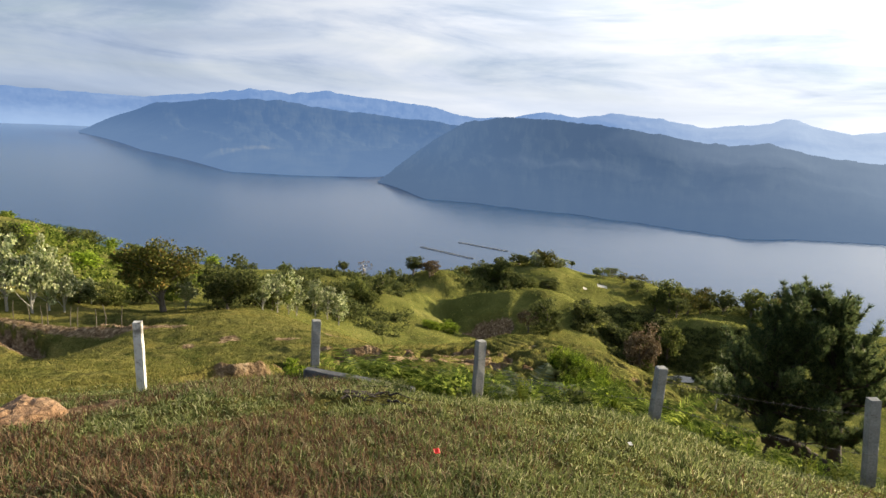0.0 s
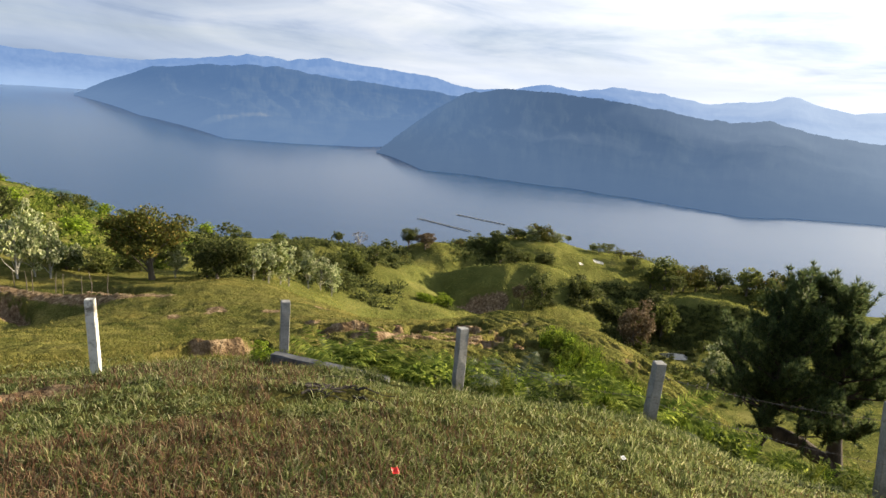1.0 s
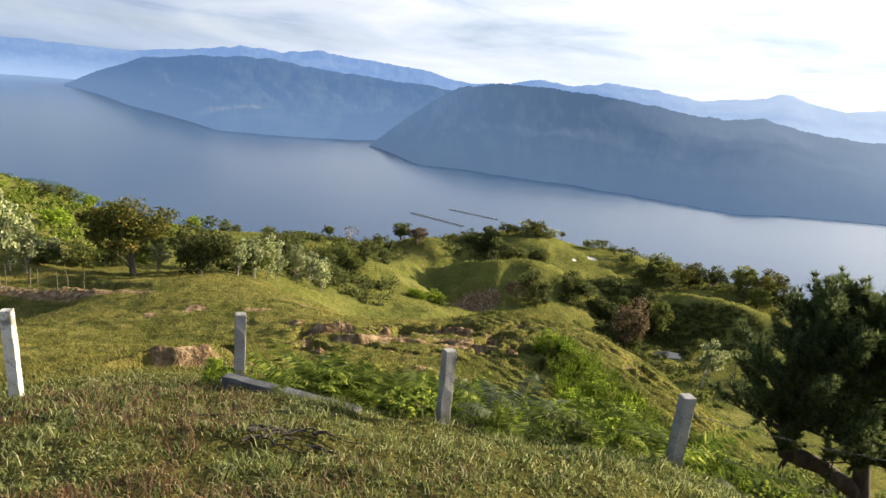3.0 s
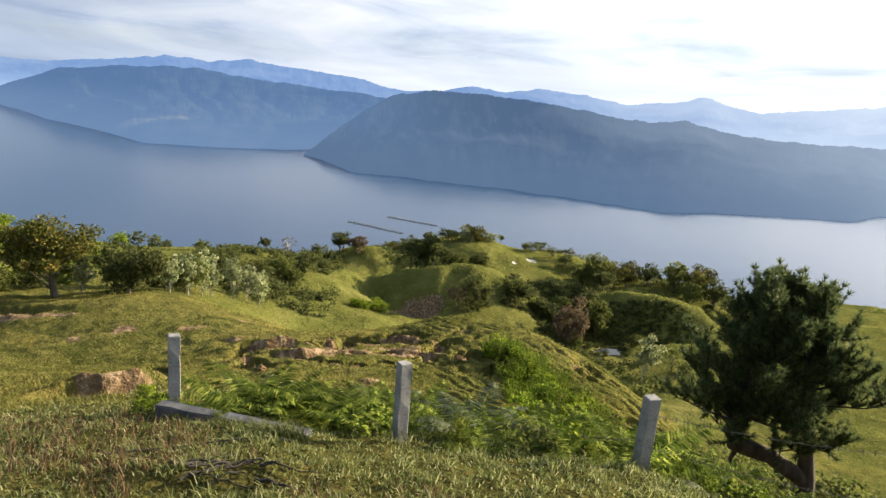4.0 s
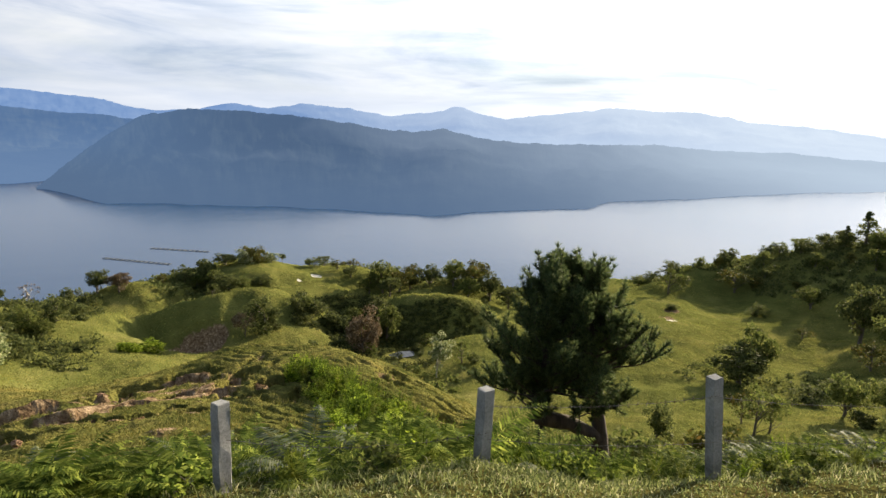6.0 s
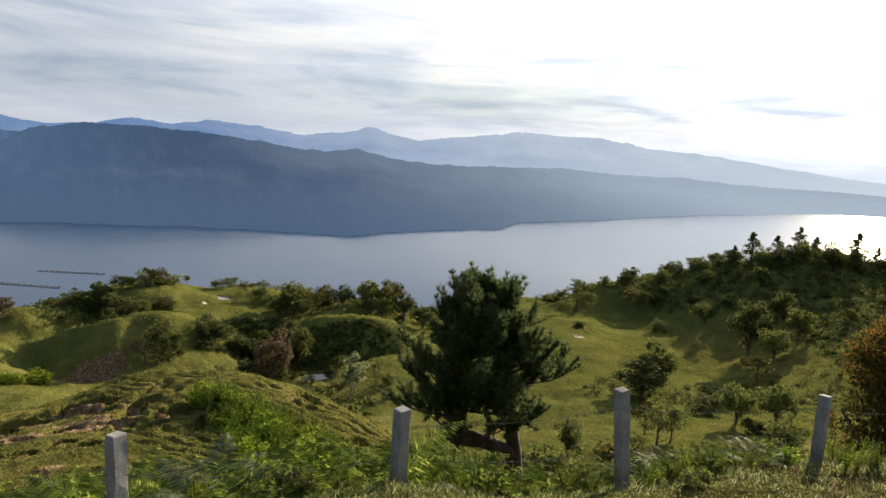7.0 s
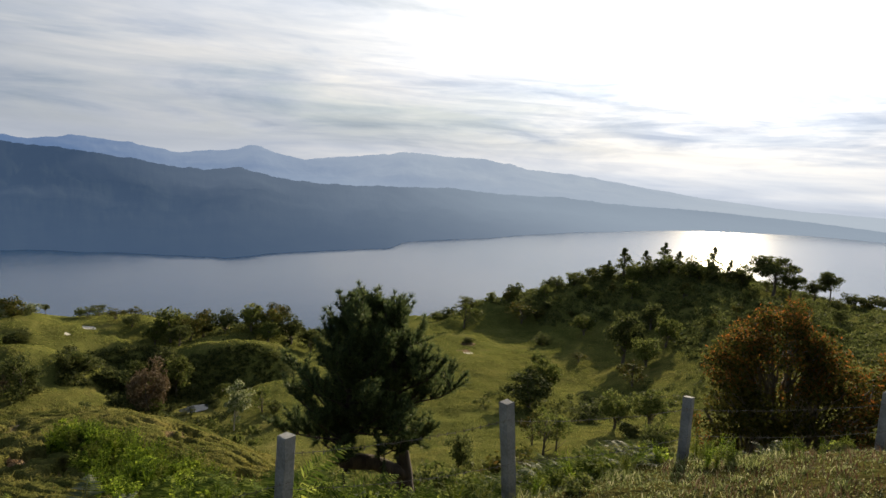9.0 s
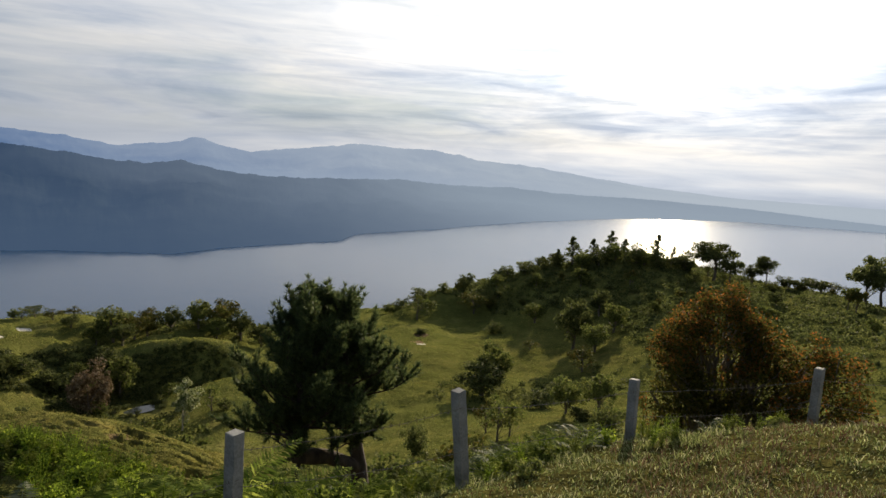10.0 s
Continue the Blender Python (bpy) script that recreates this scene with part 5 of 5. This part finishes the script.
def lump(name, x, y, size, mat, label, category, seed, sink=0.25, group=""):
    """A rough clod or boulder."""
    bm = bmesh.new()
    bmesh.ops.create_icosphere(bm, subdivisions=4, radius=1.0)
    off = Vector((seed * 3.1, 0, 0))
    for v in bm.verts:
        n = v.co.normalized()
        k = 1 + 0.30 * noise.noise(n * 1.4 + off) + 0.24 * noise.noise(n * 3.7 + off) + 0.14 * noise.noise(n * 9 + off) + 0.06 * noise.noise(n * 21 + off)
        v.co = Vector((n.x * size[0], n.y * size[1], n.z * size[2])) * k
    me = bpy.data.meshes.new(name)
    bm.to_mesh(me)
    bm.free()
    me.materials.append(mat)
    ob = new(name, me)
    ob.location = (x, y, at(x, y) + size[2] * (1 - sink) - size[2] * 0.55)
    ob.rotation_euler = (0, 0, seed)
    return tagged(ob, label, category, group)


lump("clay_boulder", -4.62, 6.36, (0.58, 0.42, 0.26), M_CLAY, "light brown clay boulder at the edge of the turf", "boulder", 2, 0.55)
for i, (x, y, s) in enumerate([(-2.35, 17.0, 0.13), (-1.2, 24.2, 0.22), (0.75, 24.4, 0.20), (-0.6, 24.4, 0.16)]):
    lump("clay_clod", x, y, (s, s * 0.7, s * 0.6), M_CLAY, "crumbling clay clod in the eroded turf", "clod", i + 5, 0.45, "clay clods")

# litter
for x, y, s, mat, label in ((0.03, 4.2, 0.024, M_RED, "small crumpled red plastic scrap in the grass"), (1.70, 4.96, 0.017, M_PAPER, "small white plastic scrap in the grass")):
    bm = bmesh.new()
    bmesh.ops.create_grid(bm, x_segments=7, y_segments=5, size=s)
    for v in bm.verts:
        v.co.z += 0.6 * s * noise.noise(v.co * 30) + 0.03
        v.co.x *= 1 + 0.4 * noise.noise(v.co * 17)
    bmesh.ops.solidify(bm, geom=bm.faces[:], thickness=0.002)
    me = bpy.data.meshes.new("plastic_scrap")
    bm.to_mesh(me)
    bm.free()
    me.materials.append(mat)
    ob = new("plastic_scrap", me)
    ob.location = (x, y, at(x, y) + 0.03)
    ob.rotation_euler = (0.3, 0.2, 0.5)
    tagged(ob, label, "litter")

# the pond in the valley
t = np.linspace(0, 2 * math.pi, 48, endpoint=False)
r = 1.12 + 0.10 * np.sin(2 * t + 1) + 0.06 * np.sin(5 * t)
bm = bmesh.new()
bm.faces.new([bm.verts.new((POND[0] + 1.7 * k * math.cos(q), POND[1] + 1.0 * k * math.sin(q), POND[2] + 0.03)) for q, k in zip(t, r)])
me = bpy.data.meshes.new("pond")
bm.to_mesh(me)
bm.free()
me.materials.append(M_POND)
tagged(new("pond", me), "small still pond in the valley bottom", "water", kind="structure")


# floating cages out on the lake
def cage_frame():
    pieces = []
    for a, b in (((-2, -2), (2, -2)), ((2, -2), (2, 2)), ((2, 2), (-2, 2)), ((-2, 2), (-2, -2))):
        pieces.append(tube([(*a, 0.3), (*b, 0.3)], [0.22, 0.22], 6))
    pieces.append(tube([(-2, -2, 0.3), (-2, -2, 1.6)], [0.12, 0.10], 5))
    return mesh_from("cage_frame", *gather(pieces), M_CAGE)


frame_mesh = cage_frame()
for a, b, n in (((-21, 629), (28, 589), 14), ((19, 664), (65, 633), 12)):
    way2 = math.degrees(math.atan2(b[1] - a[1], b[0] - a[0]))
    row = thing("fish_cage_row", pose(a[0], a[1], LAKE_Z, 0, 0, way2), "long dark row of floating fish cages on the lake", "fish cages", "fish cage rows")
    length = math.dist(a, b)
    for i in range(n):
        ob = part("cage_frame", frame_mesh, row)
        ob.matrix_basis = pose(length * i / (n - 1), 0, 0)


# ---------------------------------------------------------------- ferns and shrubs along the fence
def frond_mesh(seed, leaf):
    """One arching frond about a metre long, along +X, with leaflets on both sides."""
    rng = np.random.default_rng(seed)
    out_v = []
    ln, rise = rng.uniform(0.7, 1.1), rng.uniform(0.7, 1.25)
    s = np.linspace(0, 1, 30)
    bow = rng.normal(0, 0.10) * s * s
    rach = np.stack([ln * s, bow, rise * (s - 0.65 * s * s)], 1)
    side = np.array([0, 1.0, 0])
    for j in range(5, 30):
        w = 0.21 * math.sin(math.pi * (j / 30) ** 0.7) + 0.012
        fw = rach[j] - rach[j - 1]
        fw = fw / np.linalg.norm(fw)
        for k in (-1, 1):
            wk = w * rng.uniform(0.8, 1.1)
            tip = rach[j] + side * k * wk + fw * wk * 0.40 - np.array([0, 0, wk * rng.uniform(0.1, 0.5)])
            q = fw * 0.015
            mid = rach[j] * 0.6 + tip * 0.4
            out_v += [rach[j] - q * 0.4, mid + q, tip, mid - q]
    for j in range(0, 29):
        q = side * 0.005
        out_v += [rach[j] - q, rach[j] + q, rach[j + 1] + q, rach[j + 1] - q]
    v = np.array(out_v)
    return mesh_from("frond", v, np.arange(len(v)).reshape(-1, 4), leaf)


fronds_green = [frond_mesh(i, M_FERN) for i in range(6)]
fronds_dry = [frond_mesh(17 + i, M_FERN_DRY) for i in range(4)]
rng = np.random.default_rng(21)


def fern(x, y, s, dry=False):
    m = pose(x, y, at(x, y) - 0.02, rng.normal(0, 6), rng.normal(0, 6), rng.uniform(0, 360)) @ Matrix.Diagonal((s, s, s * rng.uniform(0.8, 1.1), 1))
    ob = thing("fern", m, "withered grey-green fern arching by the fence" if dry else "green fern with feathery fronds by the fence", "fern", "ferns along the fence")
    kinds = fronds_dry if dry else fronds_green
    for i in range(7 if dry else 9):
        leaf = part("frond", kinds[int(rng.integers(len(kinds)))], ob)
        leaf.matrix_basis = pose(0, 0, 0, rng.normal(0, 5), rng.normal(0, 8), math.degrees(i * 2.4) + rng.normal(0, 14)) @ Matrix.Scale(rng.uniform(0.75, 1.1), 4)


for i in range(160):
    u = rng.random() ** 1.25
    x = -1.25 + 8.7 * u
    y = np.interp(x, [-4.3, -1.8, 0.6, 2.7, 5.05, 7.45], [8.5, 8.6, 7.8, 7.2, 6.5, 5.75]) + 0.3 + abs(rng.normal(0, 1.0)) * (1.1 if x < 3.4 else 0.45)
    fern(x, y, rng.uniform(0.42, 0.90) * (0.62 if x > 4 else 1.0), rng.random() < 0.10)
for x, y, s, dry in ((1.25, 7.35, 0.5, False), (1.9, 7.1, 0.55, False), (3.4, 7.05, 0.4, True), (4.1, 6.9, 0.45, False), (5.9, 6.6, 0.45, True), (6.3, 6.4, 0.4, False), (9.4, 4.9, 0.3, False), (8.4, 5.5, 0.3, True), (10.4, 4.2, 0.35, True), (6.7, 6.2, 0.45, False), (8.0, 5.7, 0.4, False)):
    fern(x, y, s, dry)


def lush(x, y, h, wd, label, group, leaf=M_LUSH, seed=0, density=1.0):
    plant("bushy", x, y, h, wd, leaf, M_BARK, label, "shrub", "shrub", group, seed=30 + seed, density=density, sink=0.1)


# bright shrubs on the flank of the spur
for i in range(30):
    t = rng.random()
    x, y = 4.2 + 0.9 * t + rng.normal(0, 0.2 + 0.6 * t), 19.8 - 6.0 * t + rng.normal(0, 0.4)
    s = rng.uniform(0.40, 0.85)
    lush(x, y, s, s * rng.uniform(0.9, 1.3), "bright green leafy shrub on the steep flank of the spur", "shrubs on the spur", M_LUSH if i % 4 else M_MID, i % 3, 1.6)
# low growth by the fence
for i in range(52):
    x = rng.uniform(-2.4, 9.8)
    y = np.interp(x, [-4.3, -1.8, 0.6, 2.7, 5.05, 7.45, 9.9], [8.5, 8.6, 7.8, 7.2, 6.5, 5.75, 4.25]) + rng.normal(0.75, 0.5)
    s = rng.uniform(0.22, 0.50) * (1.0 if x < 6 else 0.65)
    lush(x, y, s, s * rng.uniform(1.0, 1.6), "low green weeds growing along the fence", "weeds along the fence", (M_LUSH, M_FERN, M_MID)[i % 3], i % 3, 0.8)
for x, y, s in ((2.2, 7.9, 0.5), (2.5, 8.2, 0.55), (1.7, 8.3, 0.5), (3.1, 7.8, 0.45), (3.6, 7.9, 0.5)):
    lush(x, y, s, s * 1.6, "bright green leafy weed clump by the fence", "weeds along the fence", M_LUSH, 1, 1.2)


# leafy weeds that stand along the wire
def weed_mesh(seed, leaf):
    """A weed one metre high: upright stems with leaves all the way up."""
    rng = np.random.default_rng(seed)
    pieces = []
    for i in range(7):
        a, out = rng.uniform(0, 2 * math.pi), rng.uniform(0.05, 0.40)
        top = np.array([math.cos(a) * out, math.sin(a) * out, rng.uniform(0.6, 1.0)])
        pieces.append(tube([(0, 0, -0.05), top * np.array([0.35, 0.35, 0.5]), top], [0.016, 0.012, 0.006], 4))
        for j in range(16):
            t = 0.15 + 0.85 * j / 15
            c = top * np.array([t * t * 0.8 + 0.2 * t, t * t * 0.8 + 0.2 * t, t])
            b = j * 2.4 + rng.normal(0, 0.3)
            d = np.array([math.cos(b), math.sin(b), rng.uniform(0.1, 0.7)])
            d /= np.linalg.norm(d)
            s = np.cross(d, (0, 0, 1))
            s /= np.linalg.norm(s)
            k = 0.20 * (1.25 - 0.7 * t) * rng.uniform(0.7, 1.2)
            v = np.array([c, c + d * k * 0.5 + s * k * 0.20, c + d * k - np.array([0, 0, k * 0.15]), c + d * k * 0.5 - s * k * 0.20])
            pieces.append((v, np.array([[0, 1, 2, 3]])))
    return mesh_from("weed", *gather(pieces), leaf)


weeds = [weed_mesh(70 + i, (M_LUSH, M_WEED, M_WEED)[i]) for i in range(3)]
for i in range(95):
    x = rng.uniform(1.0, 10.2)
    y = np.interp(x, [-4.3, -1.8, 0.6, 2.7, 5.05, 7.45, 9.9], [8.5, 8.6, 7.8, 7.2, 6.5, 5.75, 4.25]) + abs(rng.normal(0.12, 0.32))
    if min(abs(x - p[0]) for p in POSTS) < 0.22:
        y += 0.5
    if i < 6:
        x, y = 7.0 + rng.normal(0, 0.12), 5.1 + rng.normal(0, 0.10)
    s = rng.uniform(0.16, 0.42) * (1.0 if x < 8.5 else 0.7)
    ob = new("weed", weeds[i % 3])
    ob.matrix_basis = pose(x, y, at(x, y) - 0.01, rng.normal(0, 7), rng.normal(0, 7), rng.uniform(0, 360)) @ Matrix.Diagonal((s, s, s * rng.uniform(0.9, 1.3), 1))
    tagged(ob, "yellow-green leafy weed standing by the fence", "weed", "leafy weeds by the fence")
for i in range(190):
    t = rng.random() ** 0.8
    x, y = 4.2 + 0.9 * t + rng.normal(0, 0.18 + 0.62 * t), 20.0 - 6.2 * t + rng.normal(0, 0.4)
    s = rng.uniform(0.35, 0.75)
    ob = new("shrub", weeds[0 if i % 3 else 1])
    ob.matrix_basis = pose(x, y, at(x, y) - 0.03, rng.normal(0, 7), rng.normal(0, 7), rng.uniform(0, 360)) @ Matrix.Diagonal((s * 1.1, s * 1.1, s, 1))
    tagged(ob, "bright green leafy shrub on the steep flank of the spur", "shrub", "shrubs on the spur")
for x, y, s in ((5.6, 7.0, 0.55), (5.9, 6.85, 0.5), (6.15, 6.8, 0.45), (3.6, 7.6, 0.5), (3.75, 7.5, 0.5), (7.2, 6.2, 0.35), (8.9, 5.2, 0.35), (9.2, 5.0, 0.32)):
    fern(x, y, s, True)
# rushes round the pond
for i in range(26):
    q = i * 0.2417 * 2 * math.pi
    x, y = POND[0] + (2.3 + 0.5 * rng.random()) * math.cos(q), POND[1] + (1.6 + 0.5 * rng.random()) * math.sin(q)
    if q % (2 * math.pi) > math.pi and rng.random() < 0.5:
        continue
    lush(x, y, rng.uniform(0.35, 0.8), rng.uniform(0.7, 1.3), "dark rushes at the edge of the pond", "rushes round the pond", M_DEEP, i % 3)
# scrub by the pond and under the pine
for i, (x, y, s) in enumerate([(24.5, 66, 2.2), (26, 64.5, 1.8), (20, 67, 2.4), (18, 70, 2.0), (33.5, 72.5, 1.8), (33, 68, 1.5), (25.5, 72, 2.2), (9.3, 12.6, 1.0), (10.0, 11.6, 0.9), (7.2, 13.2, 0.9), (10.8, 13.0, 1.3), (16.2, 19.5, 1.6), (11.5, 10.2, 0.9), (36, 64, 1.6), (34.5, 61, 1.4)]):
    lush(x, y, s, s * 1.3, "scrubby dark green shrub in the valley", "scrub in the valley", M_DEEP if i % 2 else M_MID, i % 3)


# ---------------------------------------------------------------- scrub that covers the slopes
def scrub(x0, x1, y0, y1, number, low, high, seed, cut, leaf, label, edge=None):
    """Undergrowth in patches over a stretch of the plan."""
    rng = np.random.default_rng(seed)
    x, y = rng.uniform(x0, x1, number * 4), rng.uniform(y0, y1, number * 4)
    keep = fbm(x * 0.06, y * 0.06, 3, seed) > cut
    if edge is not None:
        keep &= edge(x, y)
    x, y = x[keep][:number], y[keep][:number]
    s = rng.uniform(low, high, len(x))
    v, fc = leaves(rng, np.stack([x, y, land(x, y) + s * 0.30], 1), s, 34, 0.19 * high ** 0.6, up=0.3, squash=0.6)
    tagged(new("undergrowth", mesh_from("undergrowth", v, fc, leaf)), label, "undergrowth", kind="stuff")


scrub(82, 156, -20, 106, 4600, 0.45, 1.25, 101, 0.34, M_DEEP, "dense green undergrowth on the wooded hillside", lambda x, y: x > 101 + 0.10 * y - 0.0016 * (y - 30) ** 2 - 17 * np.clip((52 - y) / 15, 0, 1))
scrub(100, 150, 92, 118, 350, 0.6, 1.4, 102, 0.40, M_MID, "bushy growth on the far grassy shoulder")
scrub(-22, 62, 106, 128, 600, 0.5, 1.3, 103, 0.40, M_DEEP, "bushes along the crest above the lake", lambda x, y: y > 109.5 + 0.012 * np.abs(x - 20) ** 1.5)
scrub(2, 12, 90, 110, 120, 0.5, 1.2, 104, 0.30, M_DEEP, "bushes on the shaded flank of the hill")
scrub(15, 36, 66, 90, 520, 0.45, 1.0, 105, 0.42, M_DEEP, "shrubs in the valley by the pond", lambda x, y: (np.hypot(x - 29.4, y - 70.8) > 3.6) & (x * 0.93 - y * 0.36 > -12.5) & ((x > 22) | (y > 79)) & (x < 33))
scrub(6, 34, 34, 66, 420, 0.4, 1.0, 106, 0.44, M_MID, "shrubs in the hollow behind the spur", lambda x, y: y > 36 + 0 * x)
scrub(-85, -20, 48, 112, 1300, 0.4, 1.0, 107, 0.42, M_FERN, "green scrub on the slope behind the meadow")
scrub(-22, -4, 64, 100, 420, 0.5, 1.1, 108, 0.38, M_DEEP, "dark scrub on the slope above the lake")
scrub(30, 84, 6, 52, 230, 0.4, 1.0, 109, 0.55, M_DEEP, "scattered low scrub in the green valley")
scrub(40, 70, 84, 120, 300, 0.5, 1.2, 110, 0.40, M_DEEP, "bushy growth beyond the dark knoll")
# added dark cover that stands in for shade on the knoll's smooth near face
scrub(31, 44, 74, 83, 520, 0.22, 0.48, 112, 0.30, M_DEEP, "low dark scrub added as the shade on the knoll's near face", lambda x, y: x * 0.45 + y * 0.89 < 88.6)
scrub(36, 52, 56, 76, 110, 0.3, 0.7, 113, 0.46, M_MID, "low shrubs in the dip beyond the pond", lambda x, y: np.hypot(x - 29.4, y - 70.8) > 5.0)
scrub(10, 30, 9, 30, 160, 0.25, 0.6, 111, 0.45, M_MID, "low growth on the bank under the fence", lambda x, y: y > 16 - 0.6 * x)


# ---------------------------------------------------------------- grass
def blades(name, x, y, length, width, lean, mat, label, seed, simple=False):
    """Many single blades of grass, bent over."""
    rng = np.random.default_rng(seed)
    n = len(x)
    z = land(x, y) - 0.01
    a = rng.random(n) * 2 * math.pi
    b = a + rng.normal(0, 0.9, n) + math.pi / 2
    s = np.stack([np.cos(b), np.sin(b), np.zeros(n)], 1) * (width / 2)[:, None]
    o = np.stack([np.cos(a), np.sin(a), np.zeros(n)], 1)
    root = np.stack([x, y, z], 1)
    ln = length[:, None]
    mid = root + o * ln * lean * 0.35 + np.array([0, 0, 1]) * ln * 0.55
    tip = root + o * ln * lean + np.array([0, 0, 1]) * ln * (0.95 - 0.35 * lean)
    if simple:
        v = np.stack([root - s, root + s, tip], 1).reshape(-1, 3)
        return tagged(new(name, mesh_from(name, v, np.arange(len(v)).reshape(-1, 3), mat)), label, "grass", kind="stuff")
    v = np.stack([root - s, root + s, mid + s * 0.75, mid - s * 0.75, tip], 1).reshape(-1, 3)
    k = np.arange(n)[:, None] * 5
    f = np.concatenate([k + np.array([0, 1, 2]), k + np.array([0, 2, 3]), k + np.array([3, 2, 4])])
    return tagged(new(name, mesh_from(name, v, f, mat)), label, "grass", kind="stuff")


def sector(rng, n, r0, r1, b0, b1):
    r = np.exp(rng.uniform(math.log(r0), math.log(r1), n))
    b = np.radians(rng.uniform(b0, b1, n))
    return r * np.sin(b), 0.6 + r * np.cos(b)


def burnt(x, y):
    """Where an old fire has blackened the turf."""
    return np.clip(1.2 * bump(x, y, -0.75, 6.25, 0.75, 0.30, 12) * (0.5 + fbm(x * 4, y * 4, 3, 99)), 0, 1)


rng = np.random.default_rng(31)
x, y = sector(rng, 19000, 1.5, 13.5, -46, 102)
per = 11
spread = 0.02 + 0.010 * np.hypot(x, y)
lush_at = fbm(x * 0.9, y * 0.9, 3, 91)
size = np.repeat((0.035 + 0.085 * lush_at * rng.random(len(x))), per)
x = np.repeat(x, per) + rng.normal(0, 1, len(size)) * np.repeat(spread, per)
y = np.repeat(y, per) + rng.normal(0, 1, len(size)) * np.repeat(spread, per)
size = size * rng.uniform(0.7, 1.3, len(size))
green = (burnt(x, y) < 0.35 + 0.5 * rng.random(len(x))) & (bump(x, y, -4.15, 7.05, 0.80, 0.50, 8) < 0.25 + 0.5 * rng.random(len(x)))
x, y, size = x[green], y[green], size[green]
blades("grass", x, y, size, 0.004 + 0.0011 * np.hypot(x, y), 0.75, M_BLADE, "short grazed green turf on the brow", 1)
keep = (fbm(x * 0.7, y * 0.7, 3, 93) > 0.47) & (((np.hypot((x + 3.4) / 3.2, (y - 5.2) / 3.4) < 0.75 + 0.7 * rng.random(len(x))) | ((np.hypot((x - 6.0) / 4.2, (y - 3.2) / 2.6) < 0.6 + 0.6 * rng.random(len(x))) & (rng.random(len(x)) < 0.6))))
x2, y2 = x[keep] + 0.03, y[keep] + 0.02
rng2 = np.random.default_rng(33)
pick = rng2.random(len(x2)) < 0.75
x2, y2 = x2[pick], y2[pick]
blades("dry_grass", x2, y2, 0.055 + 0.12 * rng2.random(len(x2)) ** 2, np.full(len(x2), 0.005) + 0.0006 * np.hypot(x2, y2), 0.55, M_STRAW, "reddish dry grass stalks among the turf", 2)
x, y = sector(rng, 80000, 11, 60, -40, 42)
keep = (x < 13) & (fbm(x * 0.8, y * 0.8, 3, 95) > 0.40)
x, y = x[keep], y[keep]
_, soil, _, _, _, _ = land(x, y, True)
bare = soil > 0.3 + 0.5 * rng.random(len(x))
x, y = x[~bare], y[~bare]
blades("grass", x, y, 0.06 + 0.13 * rng.random(len(x)) ** 2, 0.018 + 0.0008 * y, 0.6, M_PASTURE, "tufted grass on the spur below the fence", 3, True)
# uneven clumps left by the cattle
cx, cy = sector(rng, 900, 1.6, 9.0, -46, 100)
spot = fbm(cx * 0.8, cy * 0.8, 3, 92) > 0.46
cx, cy = np.repeat(cx[spot], 26), np.repeat(cy[spot], 26)
x, y = cx + rng.normal(0, 0.045, len(cx)), cy + rng.normal(0, 0.045, len(cx))
blades("grass", x, y, 0.06 + 0.11 * rng.random(len(x)), 0.005 + 0.0007 * np.hypot(x, y), 0.7, M_BLADE, "coarser clumps of grass in the grazed turf", 5)
# growth that hides the foot of the fallen beam
u = rng.random(900) ** 0.7
x, y = -1.80 + 1.50 * u + rng.normal(0, 0.04, 900), 8.22 - 0.66 * u - abs(rng.normal(0.04, 0.07, 900))
blades("grass", x, y, (0.05 + 0.16 * rng.random(900)) * (0.5 + 0.6 * u), np.full(900, 0.009), 0.6, M_BLADE, "rank grass along the fallen beam", 6)
# tall tufts at the posts
cx = np.concatenate([np.repeat([p[0] for p in POSTS], 60), np.repeat([7.2, 7.05, 8.3, 4.2, 1.6, -0.6, 6.2], 110)])
cy = np.concatenate([np.repeat([p[1] for p in POSTS], 60), np.repeat([4.95, 5.05, 5.0, 6.7, 7.4, 7.3, 6.0], 110)])
x, y = cx + rng.normal(0, 0.13, len(cx)), cy + rng.normal(0, 0.10, len(cy)) - 0.05
blades("grass", x, y, 0.06 + 0.16 * rng.random(len(x)), np.full(len(x), 0.009), 0.55, M_BLADE, "taller green grass tufts at the fence", 4)
# pasture on the hills and in the valley
for x0, x1, y0, y1, number, sd in ((-30, 48, 48, 118, 70000, 7), (34, 112, 8, 104, 120000, 8)):
    rng = np.random.default_rng(sd)
    x, y = rng.uniform(x0, x1, number), rng.uniform(y0, y1, number)
    keep = (fbm(x * 0.25, y * 0.25, 3, 97) > 0.36) & (np.hypot(x - POND[0], y - POND[1]) > 4.0)
    _, soil, _, sand, _, _ = land(x, y, True)
    keep &= (soil < 0.3) & (sand < 0.2)
    x, y = x[keep], y[keep]
    blades("grass", x, y, 0.10 + 0.16 * rng.random(len(x)) ** 2, 0.05 + 0.0005 * np.hypot(x, y), 0.7, M_MEADOW, "sunlit pasture grass on the hills" if x0 < 0 else "sunlit pasture grass in the valley", sd, True)
